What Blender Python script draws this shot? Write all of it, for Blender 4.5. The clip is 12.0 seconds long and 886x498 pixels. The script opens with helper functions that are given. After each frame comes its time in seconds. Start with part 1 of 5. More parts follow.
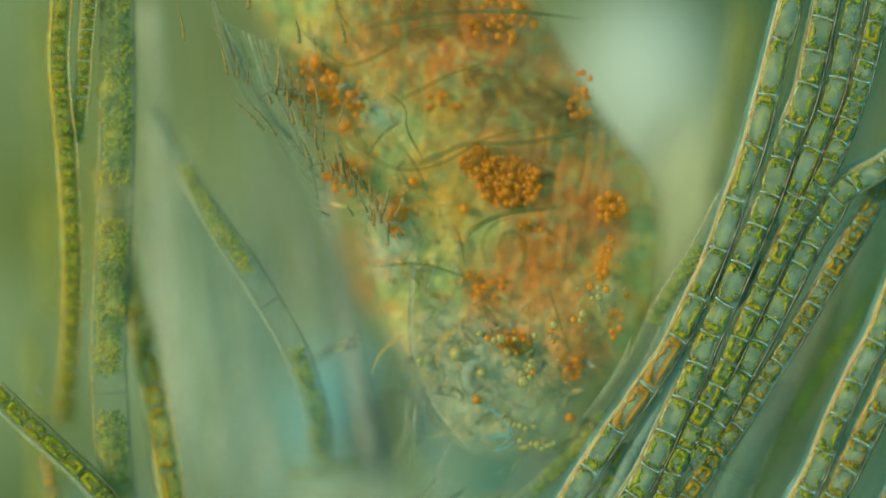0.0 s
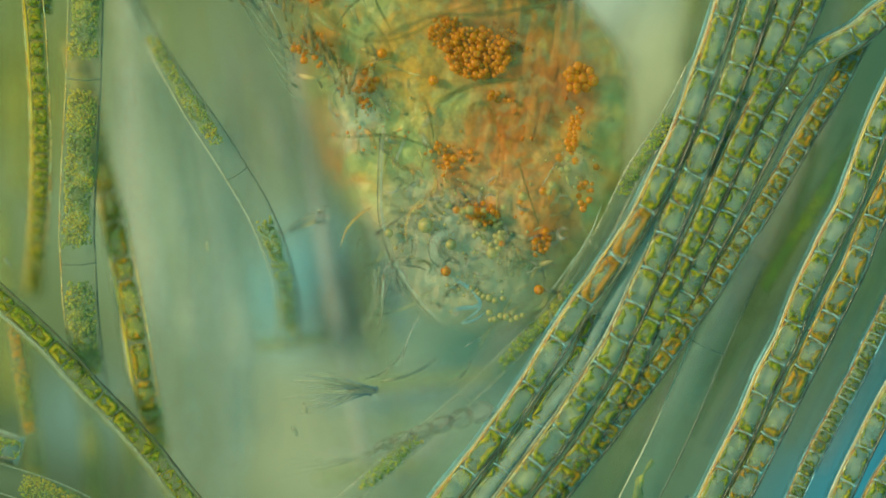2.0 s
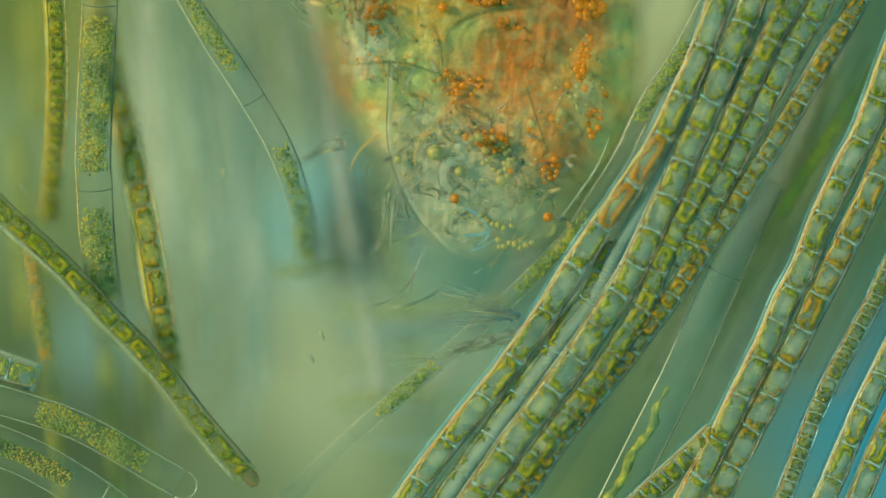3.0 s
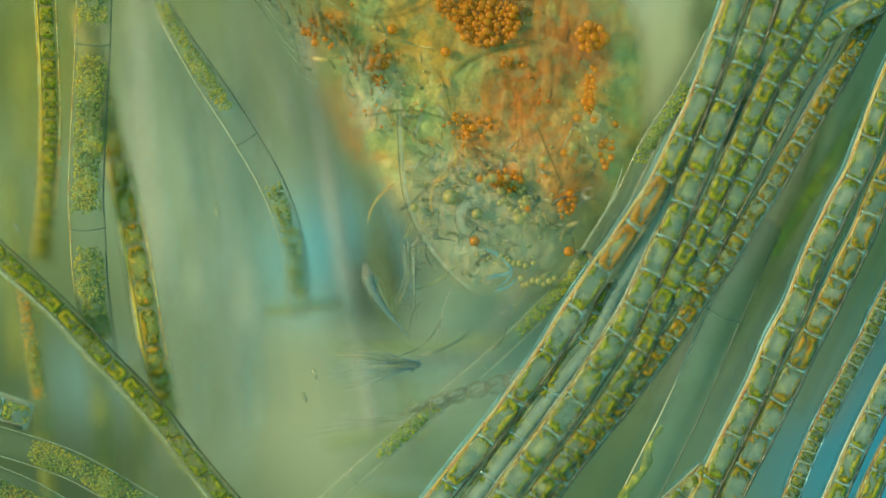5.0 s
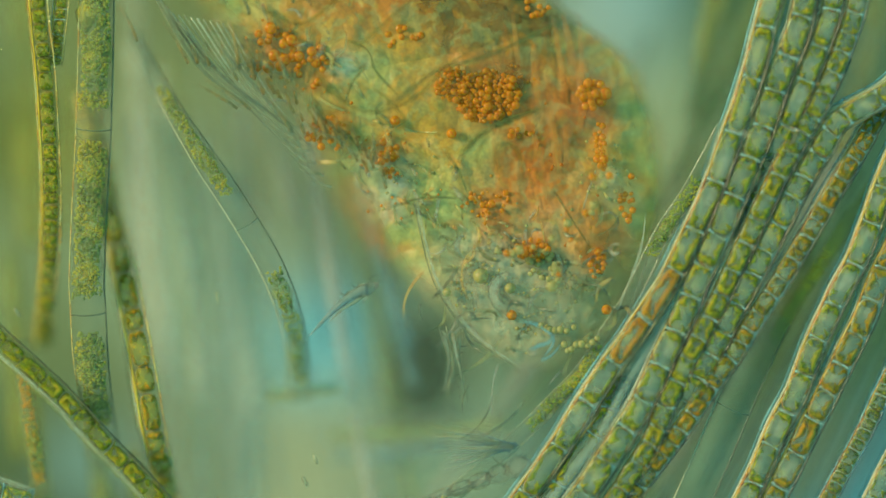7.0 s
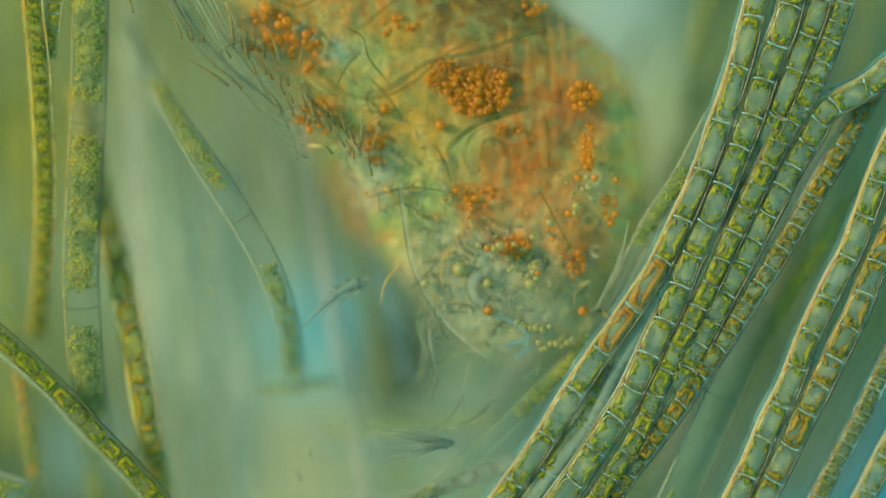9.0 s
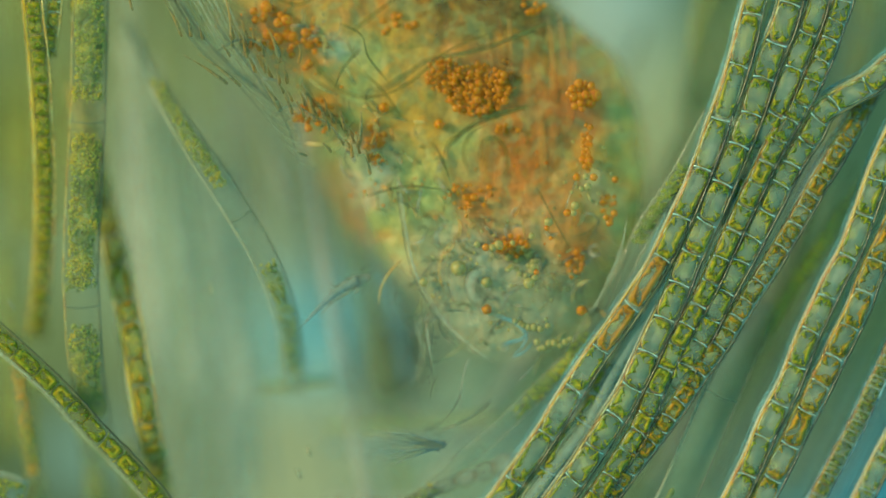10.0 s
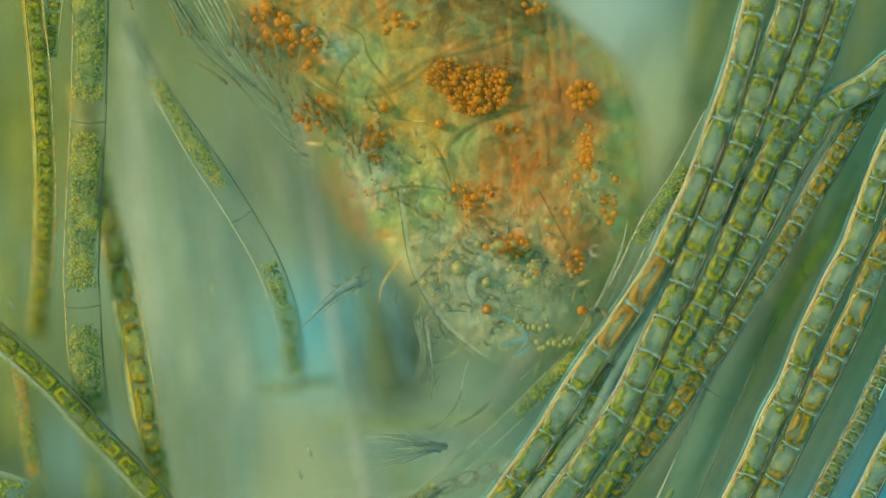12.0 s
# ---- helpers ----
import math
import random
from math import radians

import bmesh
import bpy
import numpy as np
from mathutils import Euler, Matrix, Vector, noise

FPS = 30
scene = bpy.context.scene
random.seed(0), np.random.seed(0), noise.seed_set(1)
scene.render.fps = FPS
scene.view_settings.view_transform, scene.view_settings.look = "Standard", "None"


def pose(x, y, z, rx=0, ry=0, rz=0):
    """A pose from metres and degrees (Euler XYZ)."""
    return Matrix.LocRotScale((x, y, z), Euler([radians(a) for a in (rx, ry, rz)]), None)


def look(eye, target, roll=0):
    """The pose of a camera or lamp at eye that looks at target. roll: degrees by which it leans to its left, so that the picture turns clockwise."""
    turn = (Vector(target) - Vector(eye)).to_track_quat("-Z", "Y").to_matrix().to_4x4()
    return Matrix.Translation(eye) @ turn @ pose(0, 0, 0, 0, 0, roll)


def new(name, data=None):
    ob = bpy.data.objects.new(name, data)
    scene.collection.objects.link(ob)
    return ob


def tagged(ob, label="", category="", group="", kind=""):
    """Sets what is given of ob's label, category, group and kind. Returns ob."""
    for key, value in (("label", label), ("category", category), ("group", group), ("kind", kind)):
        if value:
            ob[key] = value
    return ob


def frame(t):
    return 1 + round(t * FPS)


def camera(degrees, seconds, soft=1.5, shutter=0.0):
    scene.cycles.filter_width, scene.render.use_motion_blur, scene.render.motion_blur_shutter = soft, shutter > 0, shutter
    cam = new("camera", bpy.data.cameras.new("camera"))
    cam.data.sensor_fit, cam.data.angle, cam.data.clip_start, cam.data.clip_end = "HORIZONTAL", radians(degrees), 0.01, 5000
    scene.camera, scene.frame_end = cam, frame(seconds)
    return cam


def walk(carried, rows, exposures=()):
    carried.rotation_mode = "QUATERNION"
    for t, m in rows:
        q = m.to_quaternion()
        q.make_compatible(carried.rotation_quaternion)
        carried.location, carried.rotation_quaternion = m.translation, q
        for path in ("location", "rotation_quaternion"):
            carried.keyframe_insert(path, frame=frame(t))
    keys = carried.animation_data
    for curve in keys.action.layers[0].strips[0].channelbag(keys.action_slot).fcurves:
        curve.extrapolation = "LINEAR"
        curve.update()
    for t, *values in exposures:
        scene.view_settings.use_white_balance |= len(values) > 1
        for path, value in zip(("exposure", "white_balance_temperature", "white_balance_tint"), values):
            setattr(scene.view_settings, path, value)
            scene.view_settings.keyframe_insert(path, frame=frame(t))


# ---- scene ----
# An enlarged model of a microscope slide: one metre stands for 100 micrometres.
# Plan coordinates: u to the right, v downwards, in units of UNIT metres, at the height z over the focal plane.
UNIT, EYE = 0.003, 53.872
cam = camera(5, 12.0, shutter=0.5)
cam.data.dof.use_dof, cam.data.dof.focus_distance, cam.data.dof.aperture_fstop = True, EYE, 0.032


def eye(du, dv, focus):
    return pose(-du * UNIT, dv * UNIT, EYE + focus)


walk(cam, [
    (0.0, eye(47.5, 151.5, 0.135)), (0.5, eye(48.5, 151, 0.125)), (0.8, eye(48.5, 150, 0.125)), (1.0, eye(7.5, 124.5, 0.12)), (1.1, eye(-1, 80, 0.115)), (1.2, eye(-2, 32, 0.105)), (1.3, eye(-3, -12, 0.095)), (1.4, eye(-3, -45, 0.09)), (1.5, eye(-3.5, -61.5, 0.085)),
    (2.0, eye(-8, -76, 0.07)), (2.5, eye(20, -183, 0.06)), (3.0, eye(21, -206, 0.055)),
    (5.0, eye(8.5, -137, 0.055)), (5.5, eye(9, -130, 0.055)), (6.0, eye(9, -92, 0.05)),
    (6.5, eye(24.5, -77, 0.045)), (6.8, eye(11.5, -10, 0.05)), (7.0, eye(10, 14, 0.05)), (7.5, eye(14, 14, 0.055)),
    (9.5, eye(-4, 0, 0.12))] + [(10.0, eye(-1.5, 0, 0.115)), (10.5, eye(1.5, 0, 0.07)),
    (11.0, eye(0, 0, 0.06)), (12.0, eye(0, 0, 0.06))], exposures=[(0.0, 0.47), (1.0, 0.48), (2.5, 0.57), (6.5, 0.57), (9.5, 0.52), (12.0, 0.52)])

# ---- light: an added oblique warm sun for relief, and the pale field round it ----
SUN_DIRECTION = (-0.85, 0.30, 0.48)
sun = new("relief_sun", bpy.data.lights.new("relief_sun", "SUN"))
sun.matrix_world = look(SUN_DIRECTION, (0, 0, 0))
sun.data.energy, sun.data.angle, sun.data.color = 5.0, radians(14), (1.0, 0.785, 0.44)
world = bpy.data.worlds.new("field")
scene.world = world
world.use_nodes = True
wt = world.node_tree
wt.nodes.clear()
w_out = wt.nodes.new("ShaderNodeOutputWorld")
w_bg = wt.nodes.new("ShaderNodeBackground")
w_ramp = wt.nodes.new("ShaderNodeValToRGB")
w_sep = wt.nodes.new("ShaderNodeSeparateXYZ")
w_map = wt.nodes.new("ShaderNodeMapRange")
w_co = wt.nodes.new("ShaderNodeTexCoord")
wt.links.new(w_co.outputs["Generated"], w_sep.inputs[0])
wt.links.new(w_sep.outputs["X"], w_map.inputs["Value"])
w_map.inputs["From Min"].default_value = -1.0
wt.links.new(w_map.outputs[0], w_ramp.inputs[0])
w_ramp.color_ramp.elements[0].color = (0.30, 0.60, 0.36, 1)
w_ramp.color_ramp.elements[1].color = (0.12, 0.66, 0.80, 1)
wt.links.new(w_ramp.outputs[0], w_bg.inputs[0])
w_bg.inputs[1].default_value = 1.0
wt.links.new(w_bg.outputs[0], w_out.inputs[0])


# ---- materials ----
def node_mat(name, a, b, alpha=1.0, rough=0.45, scale=12.0, fine=60.0, bump=0.25, alpha_var=0.0, spec=0.4, third=None, translucent=0.0, grain=0.35, island=0.0, soft=False):
    """Two colours mixed by noise at two scales, with fine relief; alpha is the share of light that the tissue stops."""
    m = bpy.data.materials.new(name)
    m.use_nodes = True
    nt = m.node_tree
    n, l = nt.nodes, nt.links
    p = n["Principled BSDF"]
    co = n.new("ShaderNodeTexCoord")
    info = n.new("ShaderNodeObjectInfo")
    add = n.new("ShaderNodeVectorMath")
    mul = n.new("ShaderNodeMath")
    mul.operation, mul.inputs[1].default_value = "MULTIPLY", 37.0
    l.new(info.outputs["Random"], mul.inputs[0])
    l.new(co.outputs["Object"], add.inputs[0])
    l.new(mul.outputs[0], add.inputs[1])
    big, small = n.new("ShaderNodeTexNoise"), n.new("ShaderNodeTexNoise")
    for tex, s in ((big, scale), (small, fine)):
        tex.inputs["Scale"].default_value = s
        tex.inputs["Detail"].default_value = 4
        l.new(add.outputs[0], tex.inputs["Vector"])
    ramp = n.new("ShaderNodeValToRGB")
    ramp.color_ramp.elements[0].position, ramp.color_ramp.elements[1].position = 0.36, 0.64
    ramp.color_ramp.elements[0].color, ramp.color_ramp.elements[1].color = (*a, 1), (*b, 1)
    if third:
        e = ramp.color_ramp.elements.new(0.5)
        e.color = (*third, 1)
    l.new(big.outputs["Fac"], ramp.inputs[0])
    if island:
        geo, tint = n.new("ShaderNodeNewGeometry"), n.new("ShaderNodeMix")
        tint.inputs["Factor"].default_value = island
        l.new(big.outputs["Fac"], tint.inputs[2])
        l.new(geo.outputs["Random Per Island"], tint.inputs[3])
        l.new(tint.outputs[0], ramp.inputs[0])
    mix = n.new("ShaderNodeMix")
    mix.data_type, mix.blend_type = "RGBA", "OVERLAY"
    mix.inputs["Factor"].default_value = grain
    l.new(ramp.outputs[0], mix.inputs[6])
    l.new(small.outputs["Fac"], mix.inputs[7])
    l.new(mix.outputs[2], p.inputs["Base Color"])
    p.inputs["Roughness"].default_value = rough
    p.inputs["Specular IOR Level"].default_value = spec
    if bump:
        bp = n.new("ShaderNodeBump")
        bp.inputs["Strength"].default_value, bp.inputs["Distance"].default_value = bump, 0.02
        l.new(small.outputs["Fac"], bp.inputs["Height"])
        l.new(bp.outputs[0], p.inputs["Normal"])
    out = n["Material Output"]
    shader = p.outputs[0]
    if translucent:
        glow, both = n.new("ShaderNodeBsdfTranslucent"), n.new("ShaderNodeMixShader")
        l.new(mix.outputs[2], glow.inputs["Color"])
        both.inputs[0].default_value = translucent
        l.new(shader, both.inputs[1])
        l.new(glow.outputs[0], both.inputs[2])
        shader = both.outputs[0]
    clear, veil = n.new("ShaderNodeBsdfTransparent"), n.new("ShaderNodeMixShader")
    veil.inputs[0].default_value = alpha
    if alpha_var:
        rng = n.new("ShaderNodeMapRange")
        rng.inputs["From Min"].default_value, rng.inputs["From Max"].default_value = 0.3, 0.7
        rng.inputs["To Min"].default_value, rng.inputs["To Max"].default_value = max(0, alpha - alpha_var), min(1, alpha + alpha_var)
        l.new(big.outputs["Fac"], rng.inputs["Value"])
        l.new(rng.outputs[0], veil.inputs[0])
    if soft:
        thin, product = n.new("ShaderNodeAttribute"), n.new("ShaderNodeMath")
        thin.attribute_name, product.operation, product.inputs[1].default_value = "thickness", "MULTIPLY", alpha
        if alpha_var:
            l.new(rng.outputs[0], product.inputs[1])
        l.new(thin.outputs["Fac"], product.inputs[0])
        l.new(product.outputs[0], veil.inputs[0])
    l.new(clear.outputs[0], veil.inputs[1])
    l.new(shader, veil.inputs[2])
    l.new(veil.outputs[0], out.inputs["Surface"])
    return m


SAP = node_mat("cell_sap", (0.15, 0.205, 0.13), (0.28, 0.31, 0.12), 0.34, 0.5, 1.3, 11, 0.5, 0.12, spec=0.12, third=(0.18, 0.235, 0.155), grain=0.5)
# cell walls, with warm lit edges and cool fringes put into their colours
WALL_CREAM = node_mat("cell_wall_cream", (0.48, 0.22, 0.02), (0.26, 0.30, 0.14), 0.58, 0.25, 11, 60, 0.4, 0.3, spec=0.6, third=(0.44, 0.34, 0.09))
LIT_EDGE_GOLD = node_mat("lit_edge_gold", (0.54, 0.17, 0.004), (0.34, 0.26, 0.06), 0.64, 0.25, 11, 60, 0.4, 0.3, spec=0.5, third=(0.48, 0.30, 0.03))
FRINGE_BLUE = node_mat("fringe_cool", (0.02, 0.04, 0.035), (0.16, 0.34, 0.38), 0.7, 0.25, 9, 60, 0.4, 0.3, spec=0.6, third=(0.05, 0.17, 0.22))
CLEAR_WALL = node_mat("clear_wall", (0.22, 0.26, 0.17), (0.30, 0.34, 0.23), 0.5, 0.2, 10, 60, 0.1, spec=0.8)
CLEAR_SAP = node_mat("clear_sap", (0.13, 0.18, 0.12), (0.16, 0.22, 0.16), 0.16, 0.6, 5, 30, 0.1, spec=0.05)
CHLORO = node_mat("chloroplast", (0.15, 0.26, 0.012), (0.60, 0.48, 0.008), 0.72, 0.5, 3.5, 16, 1.0, 0.15, third=(0.34, 0.42, 0.010), translucent=0.35, island=0.22)
CHLORO_GOLD = node_mat("chloroplast_gold", (0.16, 0.20, 0.010), (0.66, 0.32, 0.004), 0.74, 0.5, 3.5, 16, 1.0, 0.15, third=(0.38, 0.33, 0.006), translucent=0.35, island=0.22)
AMBER = node_mat("amber_content", (0.36, 0.28, 0.010), (0.62, 0.25, 0.006), 0.58, 0.4, 2.5, 22, 0.5, third=(0.55, 0.29, 0.004), translucent=0.35, island=0.22)
DARK_GREEN = node_mat("dense_green_cell", (0.05, 0.10, 0.008), (0.30, 0.23, 0.005), 0.75, 0.45, 3, 14, 0.8, 0.15, third=(0.12, 0.19, 0.01), grain=0.6)
GRANULE = node_mat("granule", (0.20, 0.27, 0.04), (0.56, 0.46, 0.02), 0.58, 0.4, 7, 80, 0.2, third=(0.36, 0.40, 0.05), translucent=0.4)
CYTOPLASM = node_mat("cytoplasm", (0.15, 0.22, 0.05), (0.42, 0.38, 0.015), 0.24, 0.5, 6, 60, 1.0, 0.18, third=(0.24, 0.30, 0.06))
FAINT = node_mat("faint_strand", (0.10, 0.14, 0.02), (0.19, 0.21, 0.03), 0.35, 0.6, 3, 30, 0.1, 0.25)
PALE = node_mat("pale_strand", (0.26, 0.32, 0.24), (0.34, 0.39, 0.31), 0.4, 0.6, 3, 30, 0.1, 0.2)
HYALINE = node_mat("hyaline_cuticle", (0.15, 0.19, 0.14), (0.25, 0.25, 0.19), 0.34, 0.35, 7, 36, 1.0, 0.15, soft=True)
FAT = node_mat("orange_fat", (0.40, 0.11, 0.006), (0.34, 0.17, 0.02), 0.22, 0.5, 7, 45, 0.5, 0.15)
MUSCLE = node_mat("muscle", (0.42, 0.12, 0.008), (0.36, 0.18, 0.03), 0.16, 0.4, 3, 50, 0.2, 0.15, soft=True)
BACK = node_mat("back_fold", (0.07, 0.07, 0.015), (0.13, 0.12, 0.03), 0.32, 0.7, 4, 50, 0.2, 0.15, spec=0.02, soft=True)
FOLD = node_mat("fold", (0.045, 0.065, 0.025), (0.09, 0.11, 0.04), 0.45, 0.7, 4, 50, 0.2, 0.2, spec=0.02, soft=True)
RIDGE = node_mat("grey_ridge", (0.17, 0.21, 0.15), (0.28, 0.31, 0.23), 0.4, 0.35, 5, 40, 0.3, 0.15, soft=True)
AMBER_LINE = node_mat("amber_line", (0.40, 0.16, 0.02), (0.30, 0.24, 0.06), 0.55, 0.4, 5, 50, 0.1, 0.2, soft=True)
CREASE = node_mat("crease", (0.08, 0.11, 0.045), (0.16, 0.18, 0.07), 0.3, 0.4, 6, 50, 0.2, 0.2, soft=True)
GAP_TINT = node_mat("gap_tint", (0.18, 0.26, 0.22), (0.21, 0.30, 0.27), 0.42, 0.7, 5, 30, 0.3, spec=0.05)
DROPLET = node_mat("oil_droplet", (0.50, 0.12, 0.002), (0.60, 0.30, 0.008), 0.62, 0.28, 2, 20, 0.05, spec=0.4, translucent=0.4)
DROPLET_PALE = node_mat("pale_droplet", (0.24, 0.27, 0.11), (0.40, 0.32, 0.09), 0.6, 0.35, 2, 20, 0.05, spec=0.4, translucent=0.25)
SPINE = node_mat("spine", (0.36, 0.20, 0.04), (0.17, 0.19, 0.09), 0.62, 0.3, 6, 50, 0.1, spec=0.6, translucent=0.2)
BRISTLE = node_mat("bristle", (0.11, 0.15, 0.10), (0.26, 0.28, 0.16), 0.45, 0.3, 6, 50, 0.1)
CLAW = node_mat("claw", (0.04, 0.12, 0.15), (0.17, 0.22, 0.18), 0.52, 0.3, 6, 50, 0.1)
BROWN = node_mat("brown_gut_content", (0.12, 0.07, 0.01), (0.24, 0.12, 0.01), 0.35, 0.5, 7, 45, 0.4, 0.2)
LOBE_GREY = node_mat("grey_lobe", (0.17, 0.20, 0.15), (0.28, 0.30, 0.24), 0.2, 0.35, 9, 60, 0.9, 0.12)
HAZE_BLUE = node_mat("blue_strand", (0.10, 0.22, 0.25), (0.18, 0.30, 0.31), 0.3, 0.6, 3, 30, 0.1, 0.15)
HAZE_LILAC = node_mat("grey_strand", (0.24, 0.26, 0.23), (0.32, 0.33, 0.29), 0.3, 0.6, 3, 30, 0.1, 0.15)
HAZE_GREEN = node_mat("green_strand", (0.14, 0.20, 0.06), (0.22, 0.26, 0.08), 0.3, 0.6, 3, 30, 0.1, 0.15)
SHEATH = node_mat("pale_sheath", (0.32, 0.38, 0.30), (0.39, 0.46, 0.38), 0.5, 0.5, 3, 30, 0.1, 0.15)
# next three: pale lit and dark shaded filament sides, put into the colour
LIT_LINE = node_mat("lit_line", (0.34, 0.35, 0.22), (0.42, 0.44, 0.32), 0.8, 0.3, 5, 50, 0.1)
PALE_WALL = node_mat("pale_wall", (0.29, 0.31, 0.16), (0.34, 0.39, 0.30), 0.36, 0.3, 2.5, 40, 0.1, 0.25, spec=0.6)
SHADED_EDGE = node_mat("shaded_edge", (0.022, 0.040, 0.030), (0.10, 0.10, 0.04), 0.8, 0.3, 3, 40, 0.2, 0.2)
CELL_EDGE = node_mat("cell_edge", (0.40, 0.17, 0.02), (0.30, 0.37, 0.24), 0.8, 0.3, 3, 30, 0.2, 0.25, spec=0.6, third=(0.16, 0.17, 0.06))
SEPTUM = node_mat("cross_wall", (0.30, 0.40, 0.32), (0.30, 0.54, 0.55), 0.68, 0.25, 3, 40, 0.1, 0.15, spec=0.8)
TEAL_SAP = node_mat("teal_sap", (0.09, 0.17, 0.12), (0.11, 0.20, 0.16), 0.15, 0.6, 2, 30, 0.2, 0.1, spec=0.05)
# blue light fringe beside the filaments, painted as a line
COOL_FRINGE = node_mat("cool_line", (0.03, 0.27, 0.39), (0.14, 0.38, 0.44), 0.32, 0.4, 2.5, 40, 0.1, 0.3)
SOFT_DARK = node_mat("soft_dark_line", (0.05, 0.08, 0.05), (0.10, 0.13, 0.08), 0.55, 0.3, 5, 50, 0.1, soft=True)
SOFT_BLUE = node_mat("soft_blue_line", (0.03, 0.14, 0.18), (0.12, 0.24, 0.24), 0.6, 0.3, 6, 50, 0.1, soft=True)
# dark cross walls, and the shaded sides of clear filaments painted in
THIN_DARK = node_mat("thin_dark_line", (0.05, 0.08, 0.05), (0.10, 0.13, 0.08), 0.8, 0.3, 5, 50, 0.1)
JACKET = node_mat("jacket", (0.13, 0.21, 0.06), (0.26, 0.28, 0.05), 0.2, 0.5, 9, 45, 1.0, 0.12, grain=0.7)
SHADE = node_mat("olive_shade", (0.07, 0.085, 0.045), (0.10, 0.12, 0.06), 0.6, 0.5, 5, 40, 0.2)
TIP = node_mat("reddish_tip", (0.34, 0.10, 0.01), (0.14, 0.15, 0.03), 0.38, 0.5, 12, 60, 0.6, 0.3)
THREAD = node_mat("olive_thread", (0.07, 0.11, 0.012), (0.40, 0.34, 0.008), 0.8, 0.5, 16, 60, 0.8, third=(0.15, 0.18, 0.015))
YELLOW_WALL = node_mat("yellow_wall", (0.58, 0.38, 0.01), (0.38, 0.36, 0.06), 0.72, 0.3, 8, 50, 0.2, 0.2)
GOLD_SAP = node_mat("golden_sap", (0.15, 0.20, 0.02), (0.46, 0.34, 0.008), 0.42, 0.45, 3, 14, 0.8, 0.15, third=(0.26, 0.28, 0.02), grain=0.6)
FIBRE = node_mat("fibre", (0.34, 0.15, 0.02), (0.16, 0.18, 0.07), 0.5, 0.4, 1.5, 50, 0.1, third=(0.30, 0.26, 0.08), soft=True)


# ---- mesh helpers ----
def plan(u, v, z=0.0):
    k = UNIT * (EYE - z) / EYE
    return Vector(((u - 784) * k, (441 - v) * k, z))


def part(name, data, material, parent=None, label="", m=None):
    """Links a mesh, or a bmesh, as one object under a thing or under a part."""
    if isinstance(data, bmesh.types.BMesh):
        me = bpy.data.meshes.new(name)
        data.to_mesh(me)
        data.free()
        data = me
    if not data.materials:
        data.materials.append(material)
    ob = new(name, data)
    if parent:
        ob.parent = parent
    if m is not None:
        ob.matrix_basis = m
    return tagged(ob, label)


def thing(name, label, category, group="", at=(0, 0, 0)):
    ob = tagged(new(name), label, category, group)
    ob.empty_display_size = 0.05
    ob.location = at
    return ob


def mesh_of(name, verts, faces, smooth=True):
    me = bpy.data.meshes.new(name)
    me.from_pydata(verts, [], faces)
    if smooth:
        me.polygons.foreach_set("use_smooth", [True] * len(me.polygons))
    me.update()
    return me


def curve_through(points, step):
    """Evenly spaced points on a smooth curve through the given ones."""
    p = [Vector(q) for q in points]
    p = [2 * p[0] - p[1], *p, 2 * p[-1] - p[-2]]
    fine = []
    for i in range(1, len(p) - 2):
        a, b, c, d = p[i - 1:i + 3]
        for k in range(16):
            t = k / 16
            fine.append(0.5 * (2 * b + (c - a) * t + (2 * a - 5 * b + 4 * c - d) * t * t + (3 * b - a - 3 * c + d) * t ** 3))
    fine.append(p[-2])
    lengths = np.cumsum([0] + [(fine[i + 1] - fine[i]).length for i in range(len(fine) - 1)])
    count = max(2, int(lengths[-1] / step) + 1)
    xyz = np.array([list(q) for q in fine])
    return [Vector([np.interp(s, lengths, xyz[:, k]) for k in range(3)]) for s in np.linspace(0, lengths[-1], count)]


def sweep(points, radius, sides=8, flat=1.0, rough=0.0, seed=0):
    """Vertices and faces of a closed tube along points; radius is a number or a function of 0..1."""
    verts, faces = [], []
    n = len(points)
    for i, q in enumerate(points):
        t = (points[min(i + 1, n - 1)] - points[max(i - 1, 0)]).normalized()
        side = t.cross(Vector((0, 0, 1)))
        side = side.normalized() if side.length > 1e-6 else Vector((1, 0, 0))
        up = side.cross(t)
        r = radius(i / (n - 1)) if callable(radius) else radius
        for k in range(sides):
            a = 2 * math.pi * k / sides
            d = side * math.cos(a) + up * math.sin(a) * flat
            g = 1 + rough * noise.noise((q + d * r) * 9 + Vector((seed * 7.1, 0, 0))) if rough else 1
            verts.append(q + d * r * g)
    for i in range(n - 1):
        for k in range(sides):
            a, b = i * sides + k, i * sides + (k + 1) % sides
            faces.append((a, b, b + sides, a + sides))
    faces.append(tuple(range(sides))[::-1])
    faces.append(tuple((n - 1) * sides + k for k in range(sides)))
    return verts, faces


def soft_tube(name, points, radius, flat=0.5, rough=0.0, seed=0):
    """A flattened thread of tissue, thick along its middle and thin at its edges and ends."""
    sides, n = 12, len(points)
    me = mesh_of(name, *sweep(points, radius, sides, flat, rough, seed))
    layer = me.attributes.new("thickness", "FLOAT", "POINT")
    layer.data.foreach_set("value", [(1 - abs(math.cos(2 * math.pi * k / sides)) ** 1.5) * min(1, 5 * i / n + 0.05, 5 * (n - 1 - i) / n + 0.05) for i in range(n) for k in range(sides)])
    return me


def merged(pieces):
    verts, faces = [], []
    for v, f in pieces:
        o = len(verts)
        verts.extend(v)
        faces.extend(tuple(i + o for i in q) for q in f)
    return verts, faces


